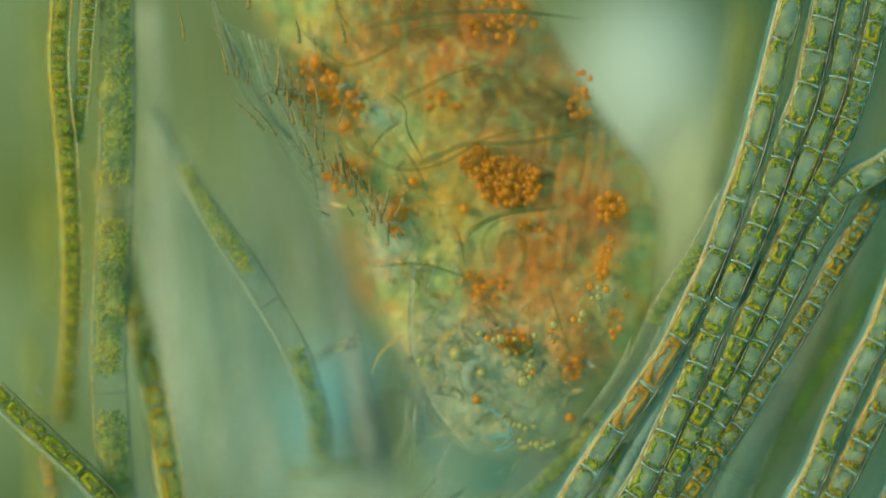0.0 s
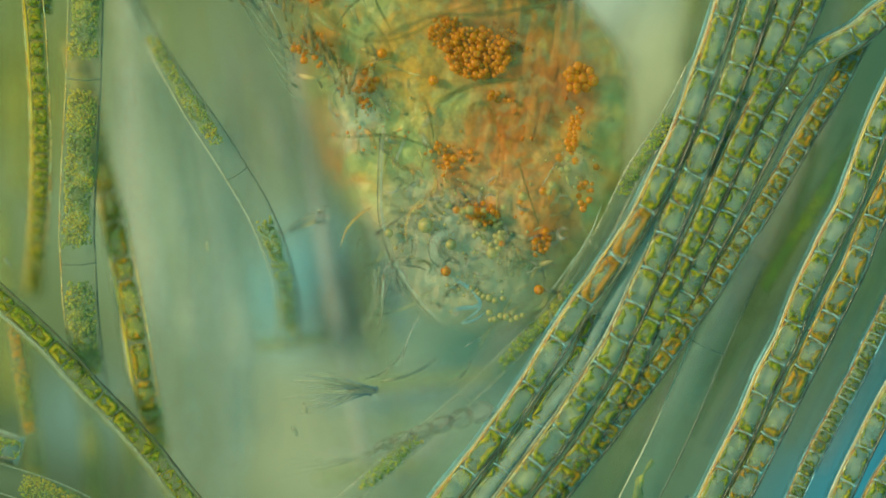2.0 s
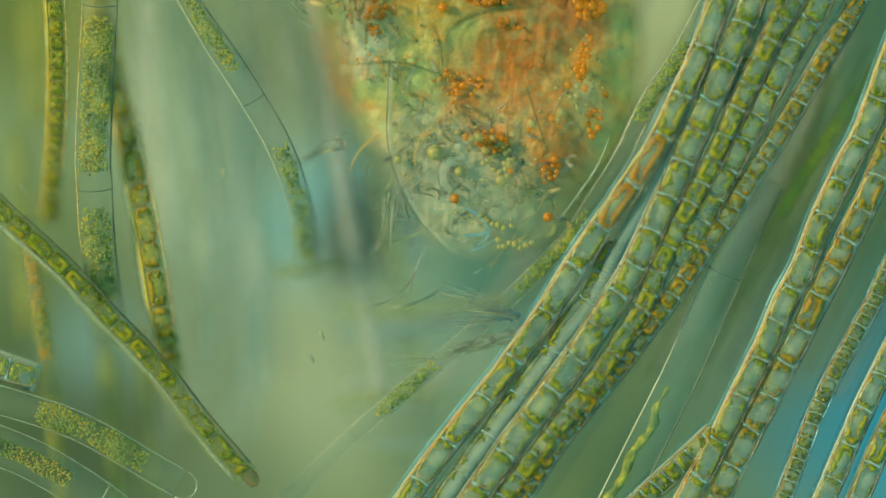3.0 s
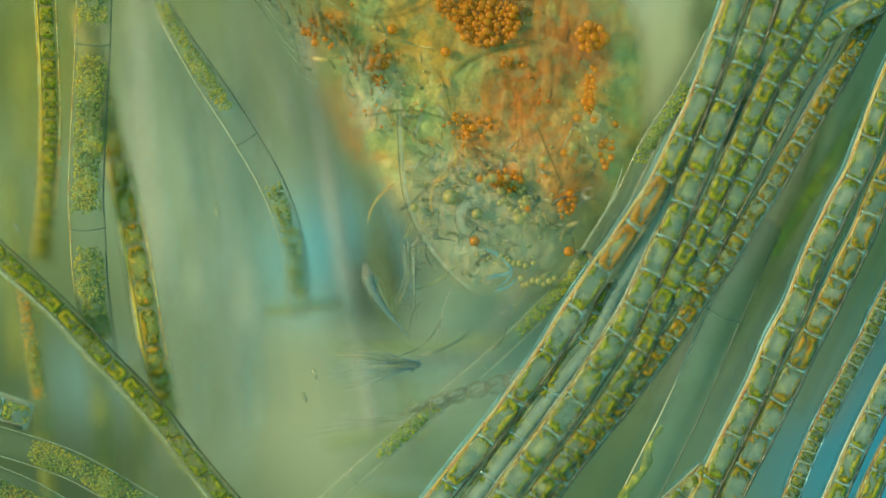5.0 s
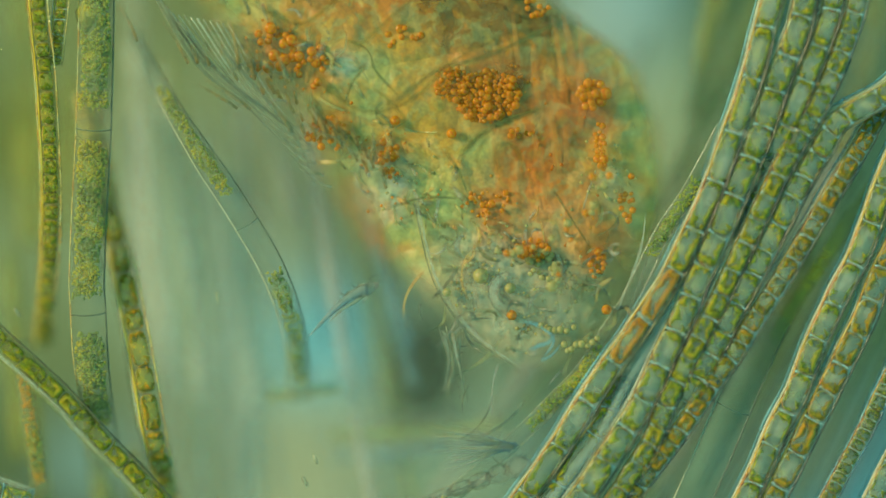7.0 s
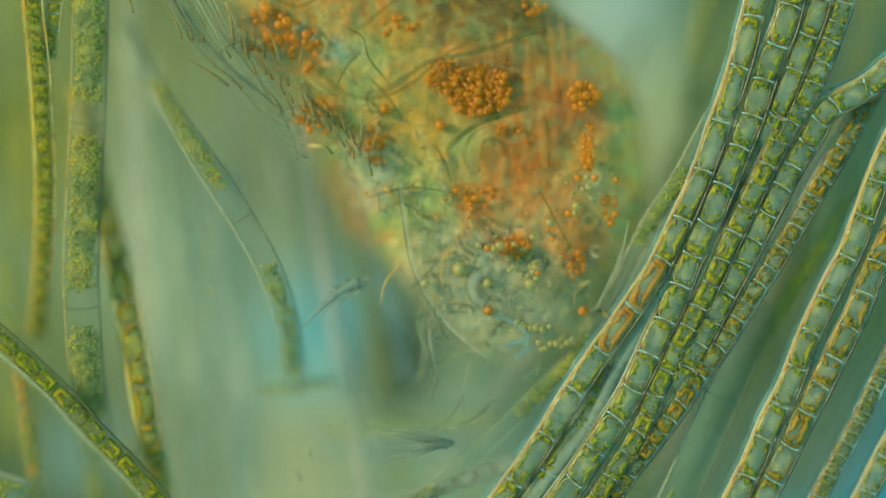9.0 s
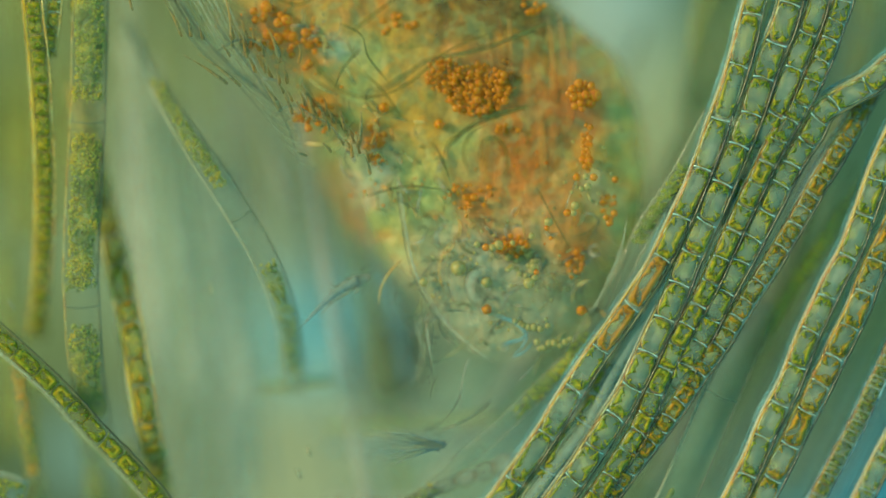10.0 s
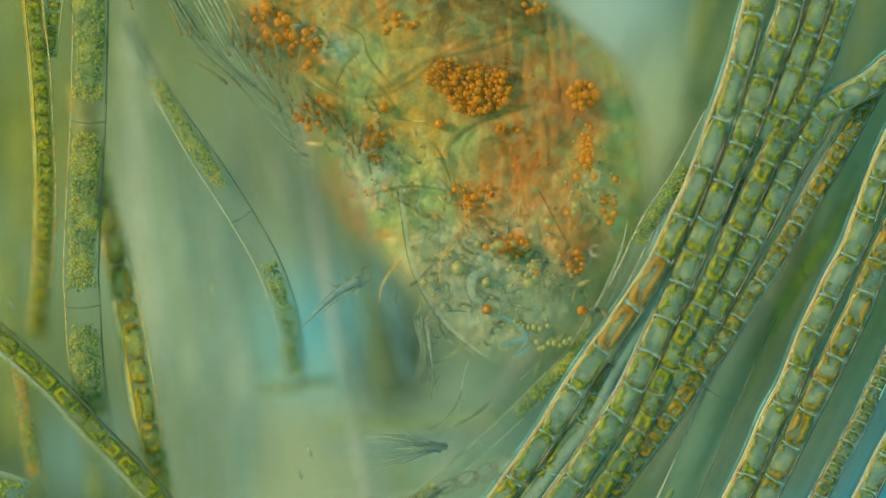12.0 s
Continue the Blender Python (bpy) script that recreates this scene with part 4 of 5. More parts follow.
def animal():
    top = thing("crustacean", "orange and yellow translucent segmented microscopic crustacean", "crustacean", at=PIVOT)
    r = random.Random(11)

    def mass(name, u, v, z, size, turn, material, seed, rough=0.25, freq=2.0, label=""):
        return part(name, lump([s * UNIT for s in size], rough, freq, seed), material, top, label,
                    Matrix.Translation(place(u, v, z)) @ Matrix.Rotation(radians(turn), 4, "Z"))
    body_rings(top)
    # dark soft mass added to stand for the shade under the head
    mass("lower_lobe", 695, 640, -1.3, (80, 95, 30), 0, SHADE, 130, 0.2, 2, "dark olive patch of shade under the head")
    for k, (u, v, z, size, turn) in enumerate([(845, 15, -0.02, (110, 42, 14), -15), (630, -130, 0.0, (110, 60, 14), -20), (940, 190, -0.02, (60, 120, 14), 10), (930, 80, -0.06, (50, 70, 14), 5),
                                               (1010, 425, -0.06, (70, 30, 14), 18), (860, 365, -0.02, (60, 34, 14), 20), (930, 320, -0.02, (55, 70, 14), 0)] ):
        mass("fat_body", u, v, z - 0.05, size, turn, BROWN if k < 2 else FAT, 50 + k, 0.4, 2.2, "dark brown gut content" if k < 2 else "orange-brown fat")
    # fine threads and muscle fibres close under the skin
    for k in range(16):
        u = 850 + 11 * k + r.uniform(-8, 8)
        v = 60 + r.uniform(-60, 120)
        n = r.uniform(160, 280)
        fibre = curve_through([place(u, v, -0.04), place(u + r.uniform(-4, 14), v + n / 2, 0.0), place(u + r.uniform(-10, 20), v + n, -0.03)], 0.04)
        part("muscle_fibre", soft_tube("muscle_fibre", fibre, lambda t: UNIT * (4 + (3 + k % 5) * math.sin(math.pi * t))), MUSCLE, top)
    for k in range(120):
        t = r.random()
        u, v = (420 + 330 * t + r.uniform(-90, 90), -40 + 420 * t + r.uniform(-60, 60)) if k < 90 else (r.uniform(740, 1080), r.uniform(330, 600))
        a, n = r.gauss(1.1, 0.6) if k < 90 else r.uniform(0, 6.283), r.uniform(10, 34)
        bend = r.uniform(-0.5, 0.5)
        thread = curve_through([place(u + n * q * math.cos(a + bend * q), v + n * q * math.sin(a + bend * q), 0.03 * math.sin(3 * q + k)) for q in (-1, 0, 1)], 0.02)
        part("thread", soft_tube("thread", thread, UNIT * r.uniform(2.0, 5.5), 0.5, 0.9, k), (FIBRE, CREASE, CREASE, FIBRE, HYALINE)[k % 5], top)
    for name, material, spots, count in (("fat_granule", DROPLET, [(470, 60), (575, 165), (640, 250), (700, 320), (840, 350), (940, 250), (1000, 400), (900, 130)], 220),
                                         ("pale_granule", DROPLET_PALE, [(800, 480), (900, 560), (960, 500), (1040, 300), (700, 300), (860, 430)], 300)):
        pieces = []
        for k in range(count):
            u, v = spots[k % len(spots)]
            pieces.append(ball(place(r.gauss(u, 34), r.gauss(v, 30), r.uniform(-0.08, 0.03)), UNIT * r.uniform(1.5, 3.6), 4, 6))
        part(name, mesh_of(name, *merged(pieces)), material, top)["kind"] = "stuff"
    # oil droplets, in clusters
    drops = [mesh_of("oil_droplet", *ball((0, 0, 0), 1, 8, 12)), mesh_of("pale_droplet", *ball((0, 0, 0), 1, 8, 12))]
    clusters = [((786, 130), (30, 34), 40, (4.5, 8), 0.04, 0), ((845, 158), (58, 46), 125, (4.5, 8.8), 0.035, 0), ((1035, 168), (28, 26), 14, (8, 13), 0.05, 0), ((1040, 260), (9, 45), 16, (5, 9), 0.04, 0),
                ((1080, 370), (14, 30), 10, (5, 9), 0.03, 0), ((905, 436), (30, 20), 22, (5, 9), 0.04, 0), ((925, 462), (30, 28), 18, (6, 9), 0.03, 1), ((1020, 470), (14, 24), 10, (5, 9), 0.02, 0)] + [((470, 50), (40, 40), 14, (8, 13), 0.03, 0), ((540, 80), (30, 40), 12, (7, 12), 0.03, 0),
                ((560, 205), (40, 30), 16, (5, 9), 0.02, 0), ((665, 250), (16, 40), 14, (5, 9), 0.02, 0), ((700, 45), (40, 20), 10, (6, 10), 0.0, 0), ((830, 345), (45, 25), 18, (4, 8), 0.02, 0),
                ((900, 228), (22, 8), 5, (6, 8), 0.03, 0), ((790, 20), (60, 30), 26, (6, 10), -0.1, 0), ((780, -120), (60, 40), 30, (6, 10), 0.03, 0), ((945, -10), (26, 50), 14, (6, 9), 0.02, 0)]
    for (u, v), (a, b), count, size, z, pale in clusters:
        placed = []
        for k in range(int(count * 1.2)):
            for attempt in range(30):
                q, w = r.uniform(0, 6.283), math.sqrt(r.random())
                x, y, s = u + a * w * math.cos(q), v + b * w * math.sin(q), size[0] * 0.8 + (size[1] - size[0]) * 1.1 * r.random() ** 2
                if all((x - c) ** 2 + (y - d) ** 2 > (0.62 * (s + e)) ** 2 for c, d, e in placed):
                    break
            placed.append((x, y, s))
            part_shared("oil_droplet", drops[pale], (DROPLET, DROPLET_PALE)[pale], top,
                        Matrix.Translation(place(x, y, z - 0.022 + r.uniform(-0.02, 0.015))) @ Matrix.Diagonal((s * UNIT, s * UNIT, s * UNIT * 0.55, 1)))
    for u, v, s, m in [(812, 475, 14, 1), (862, 548, 9, 0), (1030, 550, 9, 0), (778, 220, 9, 0), (680, 190, 9, 0), (862, 500, 10, 1), (750, 500, 8, 1), (1090, 318, 6, 0)]:
        part_shared("oil_droplet", drops[m], (DROPLET, DROPLET_PALE)[m], top, Matrix.Translation(place(u, v, 0.01)) @ Matrix.Diagonal((s * UNIT, s * UNIT, s * UNIT, 1)))

    for u, v, s in [(912, 570, 6), (920, 575, 5), (927, 577, 6), (936, 580, 6), (946, 580, 7), (957, 583, 6), (970, 577, 5), (951, 606, 6), (956, 618, 5), (963, 616, 6), (972, 608, 6), (982, 608, 7), (992, 612, 5), (1001, 606, 6), (1010, 600, 5)]:
        part_shared("oil_droplet", drops[1], DROPLET_PALE, top, Matrix.Translation(place(u, v, 0.015)) @ Matrix.Diagonal((s * UNIT, s * UNIT, s * UNIT * 0.7, 1)))
    # droplets high under the back
    for k, (u, v, s) in enumerate([(1022, 314, 7), (1038, 313, 6), (1041, 330, 7), (1052, 314, 7), (1030, 334, 5), (1019, 364, 8), (1005, 377, 7), (1016, 377, 6), (972, 393, 8), (969, 404, 5), (937, 502, 10), (945, 472, 6), (950, 482, 5), (947, 492, 6), (845, 433, 6), (861, 438, 7), (873, 439, 7), (884, 434, 9), (896, 432, 6), (908, 430, 5), (942, 418, 6), (976, 422, 4)]):
        part_shared("oil_droplet", drops[k % 3 > 0], (DROPLET, DROPLET_PALE, DROPLET_PALE)[k % 3], top, Matrix.Translation(place(u, v, 0.085)) @ Matrix.Diagonal((s * UNIT, s * UNIT, s * UNIT * 0.7, 1)))

    def line(name, pts, width, material, tip=0.3, label="", flat=1.0):
        path = curve_through([place(*q) for q in pts], 0.02)
        soft = material in (FOLD, BACK, RIDGE, AMBER_LINE, CREASE, SOFT_DARK, SOFT_BLUE)
        if soft:
            me = soft_tube(name, path, lambda t: width * 1.7 * UNIT * (1 - (1 - tip) * t), 0.4 * flat, 0.5, len(pts))
        else:
            me = mesh_of(name, *sweep(path, lambda t: width * UNIT * (1 - (1 - tip) * t), 7, flat))
        part(name, me, material, top, label)
    # folds between the rings: dark strips that carry the creases' shade in colour
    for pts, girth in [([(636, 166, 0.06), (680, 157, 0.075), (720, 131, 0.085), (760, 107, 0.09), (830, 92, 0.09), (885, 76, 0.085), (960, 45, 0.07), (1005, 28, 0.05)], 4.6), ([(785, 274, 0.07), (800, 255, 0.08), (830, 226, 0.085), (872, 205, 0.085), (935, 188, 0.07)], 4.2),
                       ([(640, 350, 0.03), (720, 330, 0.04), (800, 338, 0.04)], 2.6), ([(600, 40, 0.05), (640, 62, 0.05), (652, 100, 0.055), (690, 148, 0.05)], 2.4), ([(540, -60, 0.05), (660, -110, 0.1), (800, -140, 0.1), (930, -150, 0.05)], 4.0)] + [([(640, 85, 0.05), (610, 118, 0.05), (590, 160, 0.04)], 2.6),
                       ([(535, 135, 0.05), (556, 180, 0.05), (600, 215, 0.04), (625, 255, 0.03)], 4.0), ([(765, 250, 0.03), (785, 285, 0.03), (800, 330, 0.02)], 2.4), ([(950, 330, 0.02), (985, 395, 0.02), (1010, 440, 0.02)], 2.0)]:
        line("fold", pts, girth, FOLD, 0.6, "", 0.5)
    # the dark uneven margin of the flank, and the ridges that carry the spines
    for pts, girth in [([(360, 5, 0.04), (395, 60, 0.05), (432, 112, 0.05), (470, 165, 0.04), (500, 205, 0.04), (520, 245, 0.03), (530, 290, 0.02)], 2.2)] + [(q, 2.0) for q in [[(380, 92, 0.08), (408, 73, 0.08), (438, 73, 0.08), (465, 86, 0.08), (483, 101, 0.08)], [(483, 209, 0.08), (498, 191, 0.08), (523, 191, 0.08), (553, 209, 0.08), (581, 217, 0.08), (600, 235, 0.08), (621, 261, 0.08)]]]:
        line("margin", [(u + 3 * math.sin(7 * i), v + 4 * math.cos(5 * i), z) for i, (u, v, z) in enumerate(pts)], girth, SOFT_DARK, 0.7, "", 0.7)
    line("membrane", [(704, 300, 0.02), (716, 390, 0.02), (735, 480, 0.02), (780, 560, 0.02), (830, 610, 0.02), (880, 645, 0.0)], 3.0, RIDGE, 0.6)
    line("membrane", [(700, 302, 0.01), (711, 392, 0.01), (730, 484, 0.01), (775, 564, 0.01), (826, 614, 0.01), (876, 648, -0.01)], 1.3, SOFT_DARK, 0.6)
    for name, pts, width, tone, tip in [("mouth_ridge", [(866, 478), (844, 484), (831, 505), (838, 526), (854, 536)], 6, RIDGE, 0.8), ("mouth_ridge", [(871, 489), (852, 494), (842, 508), (848, 523), (860, 530)], 1.6, SOFT_DARK, 0.8),
                                       ("mouth_ridge", [(860, 471), (836, 479), (824, 505), (832, 532), (850, 543)], 1.2, SOFT_DARK, 0.8), ("mouth_line", [(807, 409), (816, 433), (831, 447), (850, 452)], 3.5, FOLD, 0.5), ("mouth_line", [(802, 426), (783, 452), (778, 486), (787, 515)], 1.8, AMBER_LINE, 0.6),
                                       ("mouth_line", [(876, 558), (908, 570), (932, 592), (927, 611), (908, 630)], 3.0, SOFT_BLUE, 0.5), ("mouth_line", [(888, 614), (905, 606), (925, 600), (936, 586)], 4.0, SOFT_BLUE, 0.4)] + [("mouth_line", [(905, 634), (930, 622), (945, 604)], 2.5, SOFT_BLUE, 0.3),
                                       ("mouth_line", [(715, 457), (691, 481), (675, 510), (670, 543)], 2.0, AMBER_LINE, 0.5), ("mouth_line", [(703, 515), (699, 530), (705, 545)], 1.5, SOFT_DARK, 0.5), ("mouth_line", [(775, 520), (790, 500), (796, 530), (780, 552)], 1.5, SOFT_DARK, 0.7),
                                       ("mouth_line", [(786, 551), (812, 550), (830, 553)], 1.6, SOFT_DARK, 0.6), ("mouth_line", [(808, 545), (822, 537), (836, 548), (830, 560)], 2.0, FOLD, 0.7), ("mouth_line", [(1045, 560), (1075, 500), (1100, 440), (1112, 380)], 2.0, RIDGE, 0.5),
                                       ("mouth_line", [(1062, 570), (1090, 510), (1112, 455)], 1.4, SOFT_DARK, 0.5), ("mouth_line", [(1000, 375), (1010, 345), (1030, 300)], 1.6, RIDGE, 0.5)] + [("mouth_line", [(925, 385), (928, 410), (932, 430)], 1.5, AMBER_LINE, 0.5),
                                       ("hair", [(737, 567), (744, 596), (744, 630), (730, 678)], 2.2, RIDGE, 0.3), ("hair", [(741, 568), (748, 597), (748, 630), (735, 676)], 1.2, SOFT_DARK, 0.3), ("hair", [(756, 572), (759, 606), (766, 659)], 2.0, RIDGE, 0.3)]:
        line(name, [(u, v, 0.02) for u, v in pts], width, tone, tip)
    # folds of the back, above the rest, their shade put into dark strips
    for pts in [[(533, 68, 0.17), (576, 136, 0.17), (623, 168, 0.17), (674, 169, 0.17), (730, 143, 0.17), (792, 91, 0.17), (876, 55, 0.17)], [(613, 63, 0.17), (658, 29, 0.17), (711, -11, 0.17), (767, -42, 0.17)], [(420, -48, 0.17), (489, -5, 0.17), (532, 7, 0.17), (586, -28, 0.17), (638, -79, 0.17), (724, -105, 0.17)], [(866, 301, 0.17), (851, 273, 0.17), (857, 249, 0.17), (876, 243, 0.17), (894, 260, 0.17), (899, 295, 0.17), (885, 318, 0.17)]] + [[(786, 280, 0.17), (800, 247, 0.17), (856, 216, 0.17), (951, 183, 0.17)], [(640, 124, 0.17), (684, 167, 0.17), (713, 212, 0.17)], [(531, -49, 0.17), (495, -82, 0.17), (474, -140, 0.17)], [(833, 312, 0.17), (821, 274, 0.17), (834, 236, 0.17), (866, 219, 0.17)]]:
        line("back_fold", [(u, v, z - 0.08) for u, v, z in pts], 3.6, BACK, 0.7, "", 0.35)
    # spines of the flank, from base to tip
    for a, b, c, d in [(411, 67, 393, -25), (319, 57, 281, -14), (338, 61, 330, 30), (358, 67, 352, 44), (438, 76, 427, 36), (449, 77, 445, 43), (495, 103, 471, 44), (420, 147, 351, 95), (397, 144, 325, 97), (495, 192, 464, 145), (556, 208, 532, 139), (591, 215, 576, 187), (635, 255, 639, 196), (517, 198, 503, 168), (427, 73, 421, 51), (574, 208, 562, 182), (607, 217, 602, 194), (538, 204, 523, 177), (406, 97, 393, 79), (467, 96, 460, 71)] + [(530, 109, 531, 79), (541, 275, 525, 270), (585, 267, 569, 251), (621, 265, 608, 242), (659, 253, 666, 226), (233, 12, 209, -44), (336, -63, 322, -111), (514, -35, 496, -73), (435, -20, 420, -58)] + [(u + q, v + w, u + q - 5 - k % 9, v + w - 14 - 5 * (k % 4)) for k, (u, v, q, w) in enumerate((398 + 8.2 * i, 78 + 7.2 * i, 12 + r.uniform(-12, 16), -4 + r.uniform(-14, 10)) for i in range(32))]:
        foot, tip = place(a, b, 0.05), place(c, d, 0.12)
        length = (tip - foot).length
        side = Vector((0.04, 0, 0)) * length
        path = [foot + (tip - foot) * t + side * math.sin(3.1 * t) for t in np.linspace(-0.1, 1, 10)]
        part("spine", mesh_of("spine", *sweep(path, lambda t: 0.002 + (0.034 if a < 425 and b > 0 and length > 0.2 or c < 290 else 0.085) * length * (1 - t) * (0.6 + 0.4 * min(1, 5 * t)), 8)), SPINE, top, "pointed amber spine")
    # long bristles beside the flank
    for k in range(9):
        o = k * 7
        line("bristle", [(255 + o, -90 + 10 * k, 0.02 * (k % 3)), (330 + o, 60 + 4 * k, 0.02), (400 + o * 1.3, 130 + 5 * k, 0.01), (470 + o * 1.6, 215 + 4 * k, 0.0)][:3 + k % 2], 2.2, (BRISTLE, SOFT_DARK, BRISTLE)[k % 3], 0.25)
    for k in range(5):
        line("bristle", [(560 - 12 * k, 300 - 22 * k, 0.0), (535 - 12 * k, 290 - 22 * k, 0.0), (505 - 14 * k, 262 - 24 * k, 0.01)], 3, BRISTLE, 0.2)
    for k in range(11):
        line("bristle", [(288 + 11 * k, -30 + 3 * k, 0.0), (345 + 12 * k, 55 + 8 * k, 0.01), (398 + 13 * k, 112 + 11 * k, 0.0)], r.uniform(1.6, 2.6), (CLEAR_WALL, BRISTLE)[k % 3 == 0], 0.3)
    # wrinkles and fine outlines in and under the clear end
    for k in range(64):
        u, v = (r.uniform(740, 1060), r.uniform(380, 620)) if k < 55 else (r.uniform(690, 1000), r.uniform(560, 760))
        a, n, bend = r.uniform(0, 6.283), r.uniform(12, 38), r.uniform(-1.3, 1.3)
        if k >= 55:
            a, n, bend = r.uniform(1.7, 2.9), r.uniform(25, 70), r.uniform(-0.3, 0.3)
        thread = curve_through([place(u + n * q * math.cos(a + bend * q), v + n * q * math.sin(a + bend * q), -0.01 + 0.03 * math.sin(3 * q + k)) for q in (-1, -0.5, 0, 0.5, 1)], 0.02)
        part("wrinkle", soft_tube("wrinkle", thread, UNIT * r.uniform(1.8, 4.2), 0.5, 0.9, k), (SOFT_DARK, CREASE, HYALINE)[k % 3], top)
    # the claw, the tuft and the limb, each turning on its own joint
    def joint(name, u, v, z, size, turn, material, seed, label):
        base = mass(name, u, v, z, size, turn, material, seed, 0.35, 3, label)
        base.matrix_basis = Matrix.Translation(place(u, v, z))
        base.data.transform(Matrix.Rotation(radians(turn), 4, "Z"))
        JOINTS[name] = (base, u, v, z)

        def strand(kind, pts, width, tone, tip=0.15, flat=1.0):
            path = curve_through([place(*q) - place(u, v, z) for q in pts], 0.02)
            me = soft_tube(kind, path, lambda t: width * 1.7 * UNIT * (1 - (1 - tip) * t)) if tone in (CREASE, RIDGE, SOFT_DARK) else mesh_of(kind, *sweep(path, lambda t: width * UNIT * (1 - (1 - tip) * t), 7, flat))
            part(kind, me, tone, base)
        return base, strand
    base, strand = joint("claw", 630, 500, -0.01, (26, 11, 10), 20, LOBE_GREY, 90, "pointed blue-grey claw")
    strand("claw_tip", [(636, 497, 0.0), (605, 512, 0.0), (570, 542, 0.0), (532, 582, 0.0)], 11, CLAW, 0.05)
    strand("claw_tip", [(634, 506, 0.0), (612, 522, 0.0), (590, 536, 0.0), (565, 560, 0.0)], 4.5, BRISTLE, 0.06)
    for k in range(10):
        u, v, a = 622 + r.uniform(-22, 24), 498 + r.uniform(-14, 16), r.uniform(0, 6.283)
        strand("hair", [(u, v, 0.01), (u + 14 * math.cos(a), v + 9 * math.sin(a), 0.02), (u + 16 * math.cos(a + 1.2), v + 15 * math.sin(a + 1.2), 0.01)], r.uniform(1.2, 2.0), (SOFT_DARK, RIDGE)[k % 2], 0.5)
    base, strand = joint("tuft", 762, 785, 0.0, (16, 8, 8), 10, LOBE_GREY, 91, "tuft of fine dark bristles")
    for k in range(22):
        a = radians(160 + k * 2.6)
        n = r.uniform(80, 165)
        du, dv = r.uniform(-10, 22), r.uniform(-9, 10)
        strand("hair", [(762 + du, 785 + dv, 0.02), (762 + 0.5 * n * math.cos(a), 785 - 0.5 * n * math.sin(a) - 8, 0.02 * (k % 3)), (762 + n * math.cos(a), 785 - n * math.sin(a) * 0.8 - 12 + du * 0.4, -0.05)], r.uniform(1.2, 2.3), (CLAW, BRISTLE)[k % 2], 0.12)
    limb = [(865, 790), (832, 802), (798, 814), (764, 827), (730, 840), (700, 852)]
    base, strand = joint("limb", 865, 790, -0.04, (24, 17, 10), 22, LOBE_GREY, 100, "faint jointed grey limb with bristles")
    for k, (u, v) in enumerate(limb[1:]):
        part("limb_joint", lump([q * UNIT for q in (23, 15 - 1.8 * k, 9)], 0.3, 2.5, 100 + k), LOBE_GREY, base, "", Matrix.Translation(place(u, v, -0.04) - place(865, 790, -0.04)) @ Matrix.Rotation(radians(22), 4, "Z"))
        strand("limb_edge", [(u + 16, v - 15 + 2 * k, -0.03), (u - 2, v - 15 + 2.4 * k, -0.02), (u - 18, v - 6 + 2 * k, -0.03)], 1.6, CREASE, 0.8)
        strand("limb_edge", [(u + 17, v + 9 - k, -0.03), (u + 2, v + 18 - 2 * k, -0.02), (u - 15, v + 18 - 2 * k, -0.03)], 1.8, CREASE, 0.8)
        strand("limb_edge", [(u + 15, v - 13 + 2 * k, -0.02), (u + 20, v - 2, -0.01), (u + 17, v + 10 - k, -0.02)], 1.4, BRISTLE, 0.8)
    for k in range(12):
        u, v = limb[min(5, k // 2 + 1)]
        strand("hair", [(u, v, -0.04), (u - 45, v + 22 + 4 * (k % 3), -0.04), (u - 95 - 9 * k, v + 34 + 12 * (k % 4), -0.07)], r.uniform(1.0, 1.8), BRISTLE, 0.15)
    # hairs under the head
    for k in range(7):
        line("hair", [(738 + 6 * k + r.uniform(-8, 8), 562 + r.uniform(-6, 20), 0.0), (747 + 4 * k + r.uniform(-8, 8), 610, 0.0), (744 + 4 * k + r.uniform(-14, 14), 650 + r.uniform(-10, 20), -0.02), (735 + 5 * k + r.uniform(-25, 25), 690 + r.uniform(-20, 20), -0.04)], r.uniform(1.3, 2.4), BRISTLE, 0.2)
    return top


crustacean = animal()


def specks():
    r = random.Random(5)
    for u, v in [(375, 512), (548, 800), (530, 840), (20, 540), (60, 200)]:
        ob = part("speck", lump((0.012, 0.032, 0.012), 0.3, 2, u, 2), BRISTLE)
        ob.matrix_basis = Matrix.Translation(plan(u, v, 0.0)) @ Matrix.Rotation(radians(r.uniform(-40, 40)), 4, "Z")
        tagged(ob, "tiny pale green drifting speck", "speck", "drifting specks")


specks()


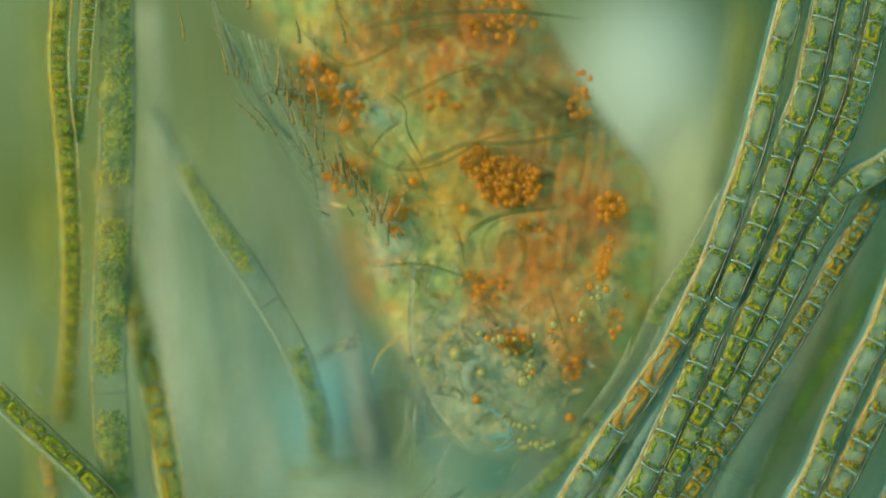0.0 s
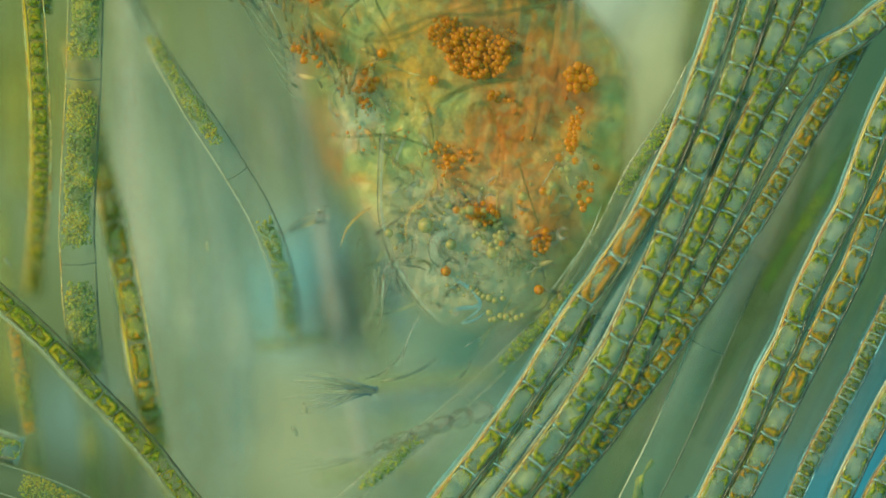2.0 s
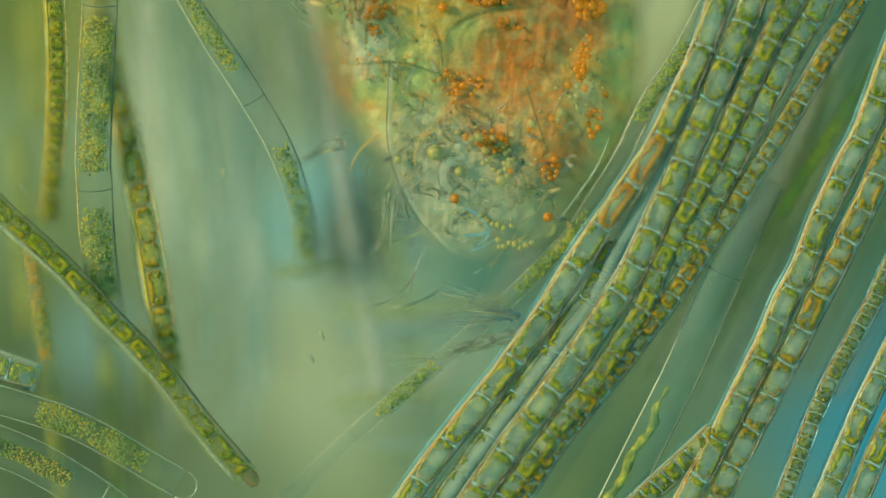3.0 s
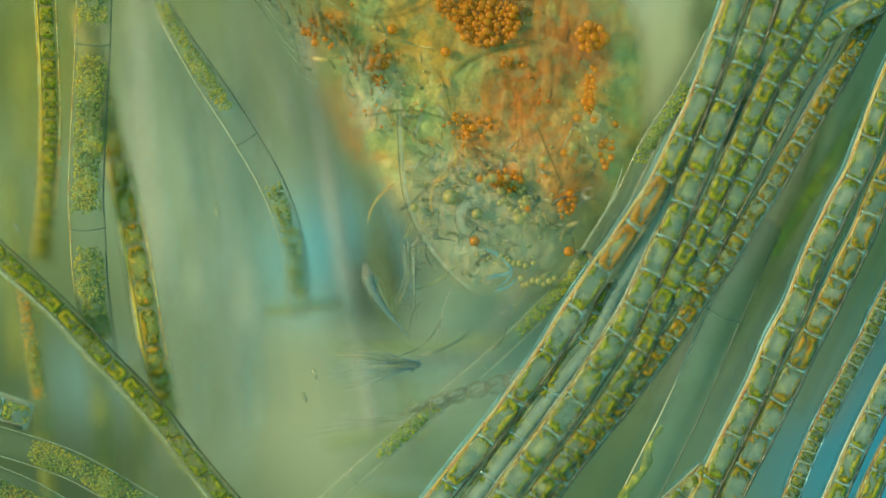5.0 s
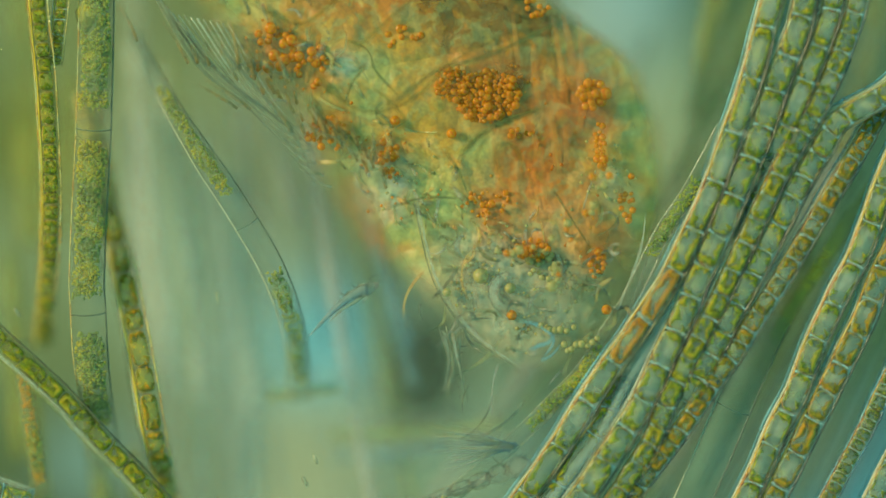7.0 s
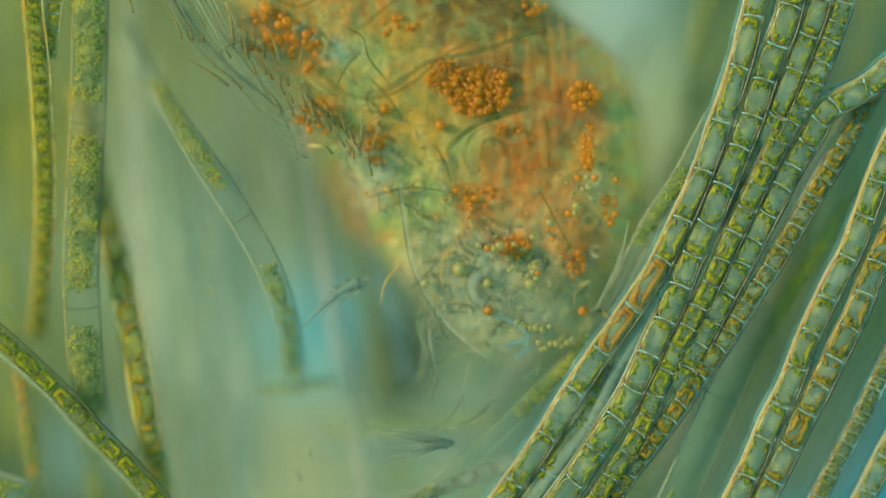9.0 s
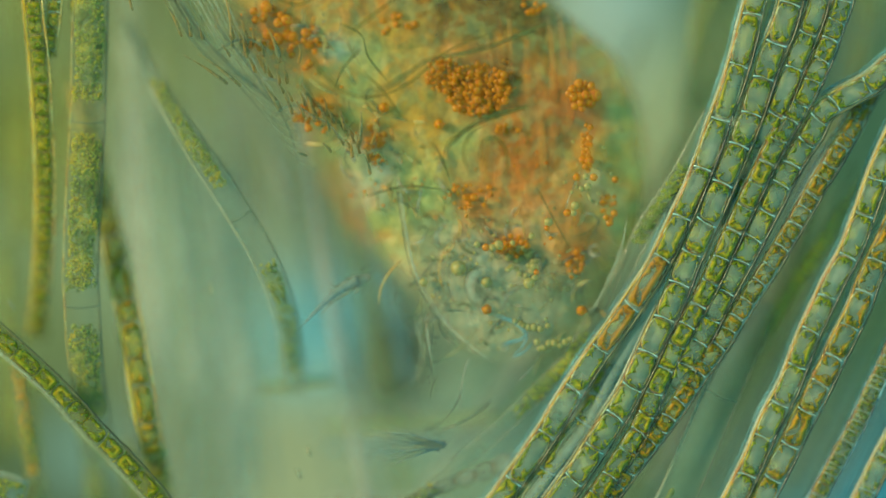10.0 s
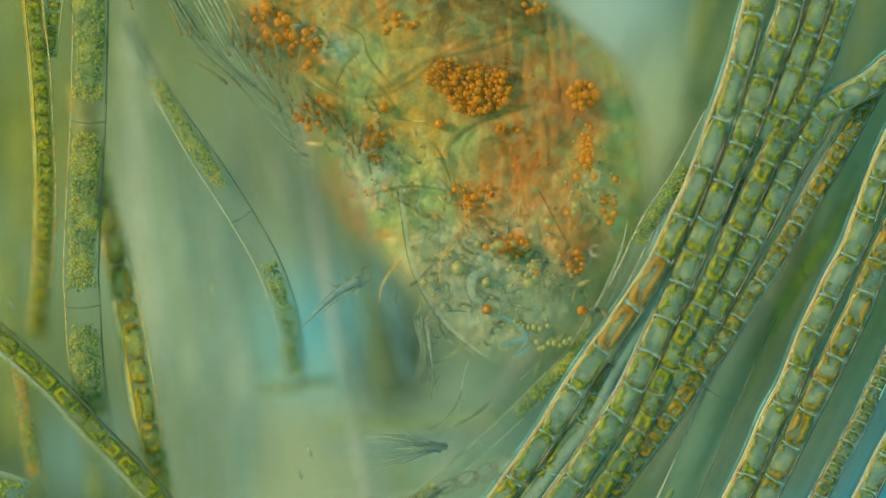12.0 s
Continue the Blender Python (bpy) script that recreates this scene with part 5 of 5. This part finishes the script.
# ---- what moves ----
def motions():
    def body(du, dv, turn):
        return pose(PIVOT.x + du * UNIT, PIVOT.y - dv * UNIT, 0.045, 0, 0, -turn)
    poses = [(0.0, -9, 2, 10.6), (2.5, -9, 2, 10.6), (3.0, -21, 3, 10.8), (4.0, -10, 8, 8), (5.0, -1, 11, 5.7), (5.5, -16, 0, 11.6),
             (6.0, -14, 3, 8.5), (6.1, -1, -18, -4.5), (6.2, 10, -33, -14), (6.3, 14, -37, -17.5), (6.5, 14, -38, -18.2), (7.0, 13, 1, -4.0), (7.5, 5, 0, -1.6), (9.5, 2, 0, 0), (10.5, 0, 0, 0), (12.0, 0, 0, 0)]
    walk(crustacean, [(t, body(du, dv, turn)) for t, du, dv, turn in poses])
    # the joints, by their places on the slide and their turns there
    ways = {"tuft": [(0.0, 650, 765, 0), (1.5, 655, 769, 0), (2.5, 676, 762, 0), (3.0, 880, 765, 10), (5.0, 716, 784, 0), (5.5, 645, 738, 0), (6.0, 610, 702, 0), (6.5, 890, 644, 5), (7.0, 885, 777, 0), (7.5, 855, 768, 0), (9.5, 772, 788, 0), (12.0, 772, 792, 0)],
            "limb": [(0.0, 850, 806, 0), (1.5, 855, 806, 2), (2.5, 870, 801, 4), (3.0, 975, 780, 8), (5.0, 905, 808, 5), (5.5, 887, 790, 0), (6.0, 848, 815, 0), (6.5, 985, 600, 0), (7.0, 905, 812, 0), (9.5, 892, 822, 0), (12.0, 892, 824, 0)],
            "claw": [(0.0, 572, 457, 31, -60), (2.5, 576, 463, 31, -60), (3.0, 577, 463, 31, -60), (3.5, 600, 505, 0, -45), (4.0, 625, 550, -27, -30), (4.5, 640, 600, -56, -15), (5.0, 645, 632, -85), (5.5, 700, 560, -110, 0, -0.15), (6.0, 705, 520, -70, 0, -0.15), (6.5, 690, 490, -35), (7.0, 634, 500, 0), (9.5, 630, 500, 0), (12.0, 630, 500, 0)]}
    for name, rows in ways.items():
        ob, u0, v0, z = JOINTS[name]
        keys = []
        for t, u, v, rot, *more in rows:
            tilt, drop = (*more, 0, 0)[:2]
            du, dv, turn = (np.interp(t, [p[0] for p in poses], [p[k] for p in poses]) for k in (1, 2, 3))
            c, d = math.cos(radians(turn)), math.sin(radians(turn))
            x, y = u - du - 800, v - dv - 250
            q = place(800 + x * c + y * d, 250 - x * d + y * c, z)
            keys.append((t, pose(q.x, q.y, q.z + drop, 0, tilt, turn - rot)))
        walk(ob, keys)
    # the animal pushes the bundle aside
    shifts = [(0.0, -16, -9), (3.0, -16, -10), (5.0, -5, -5), (5.5, -15, -11), (6.0, -16, -11), (6.1, -4, -3), (6.25, 10, 6), (6.5, 12, 8), (7.0, 9, 9), (7.5, 3, 4), (9.5, 1, 1), (10.5, 0, 0), (12.0, 0, 0)]
    slides = [(0.0, -27, 24), (3.0, -28, 25), (6.0, -27, 26), (6.5, -11, 30), (7.0, 9, 6), (7.5, 5, 2), (9.5, 3, 0), (12.0, 0, 0)]
    for k, f in enumerate(BUNDLE):
        home = f.location.copy()
        near, thread = 1.3 if k < 2 else 1.0, f.name.startswith("algal_thread")
        walk(f, [(t, pose(home.x + du * near * UNIT, home.y - dv * UNIT, home.z)) for t, du, dv in (slides if thread else shifts)])


motions()
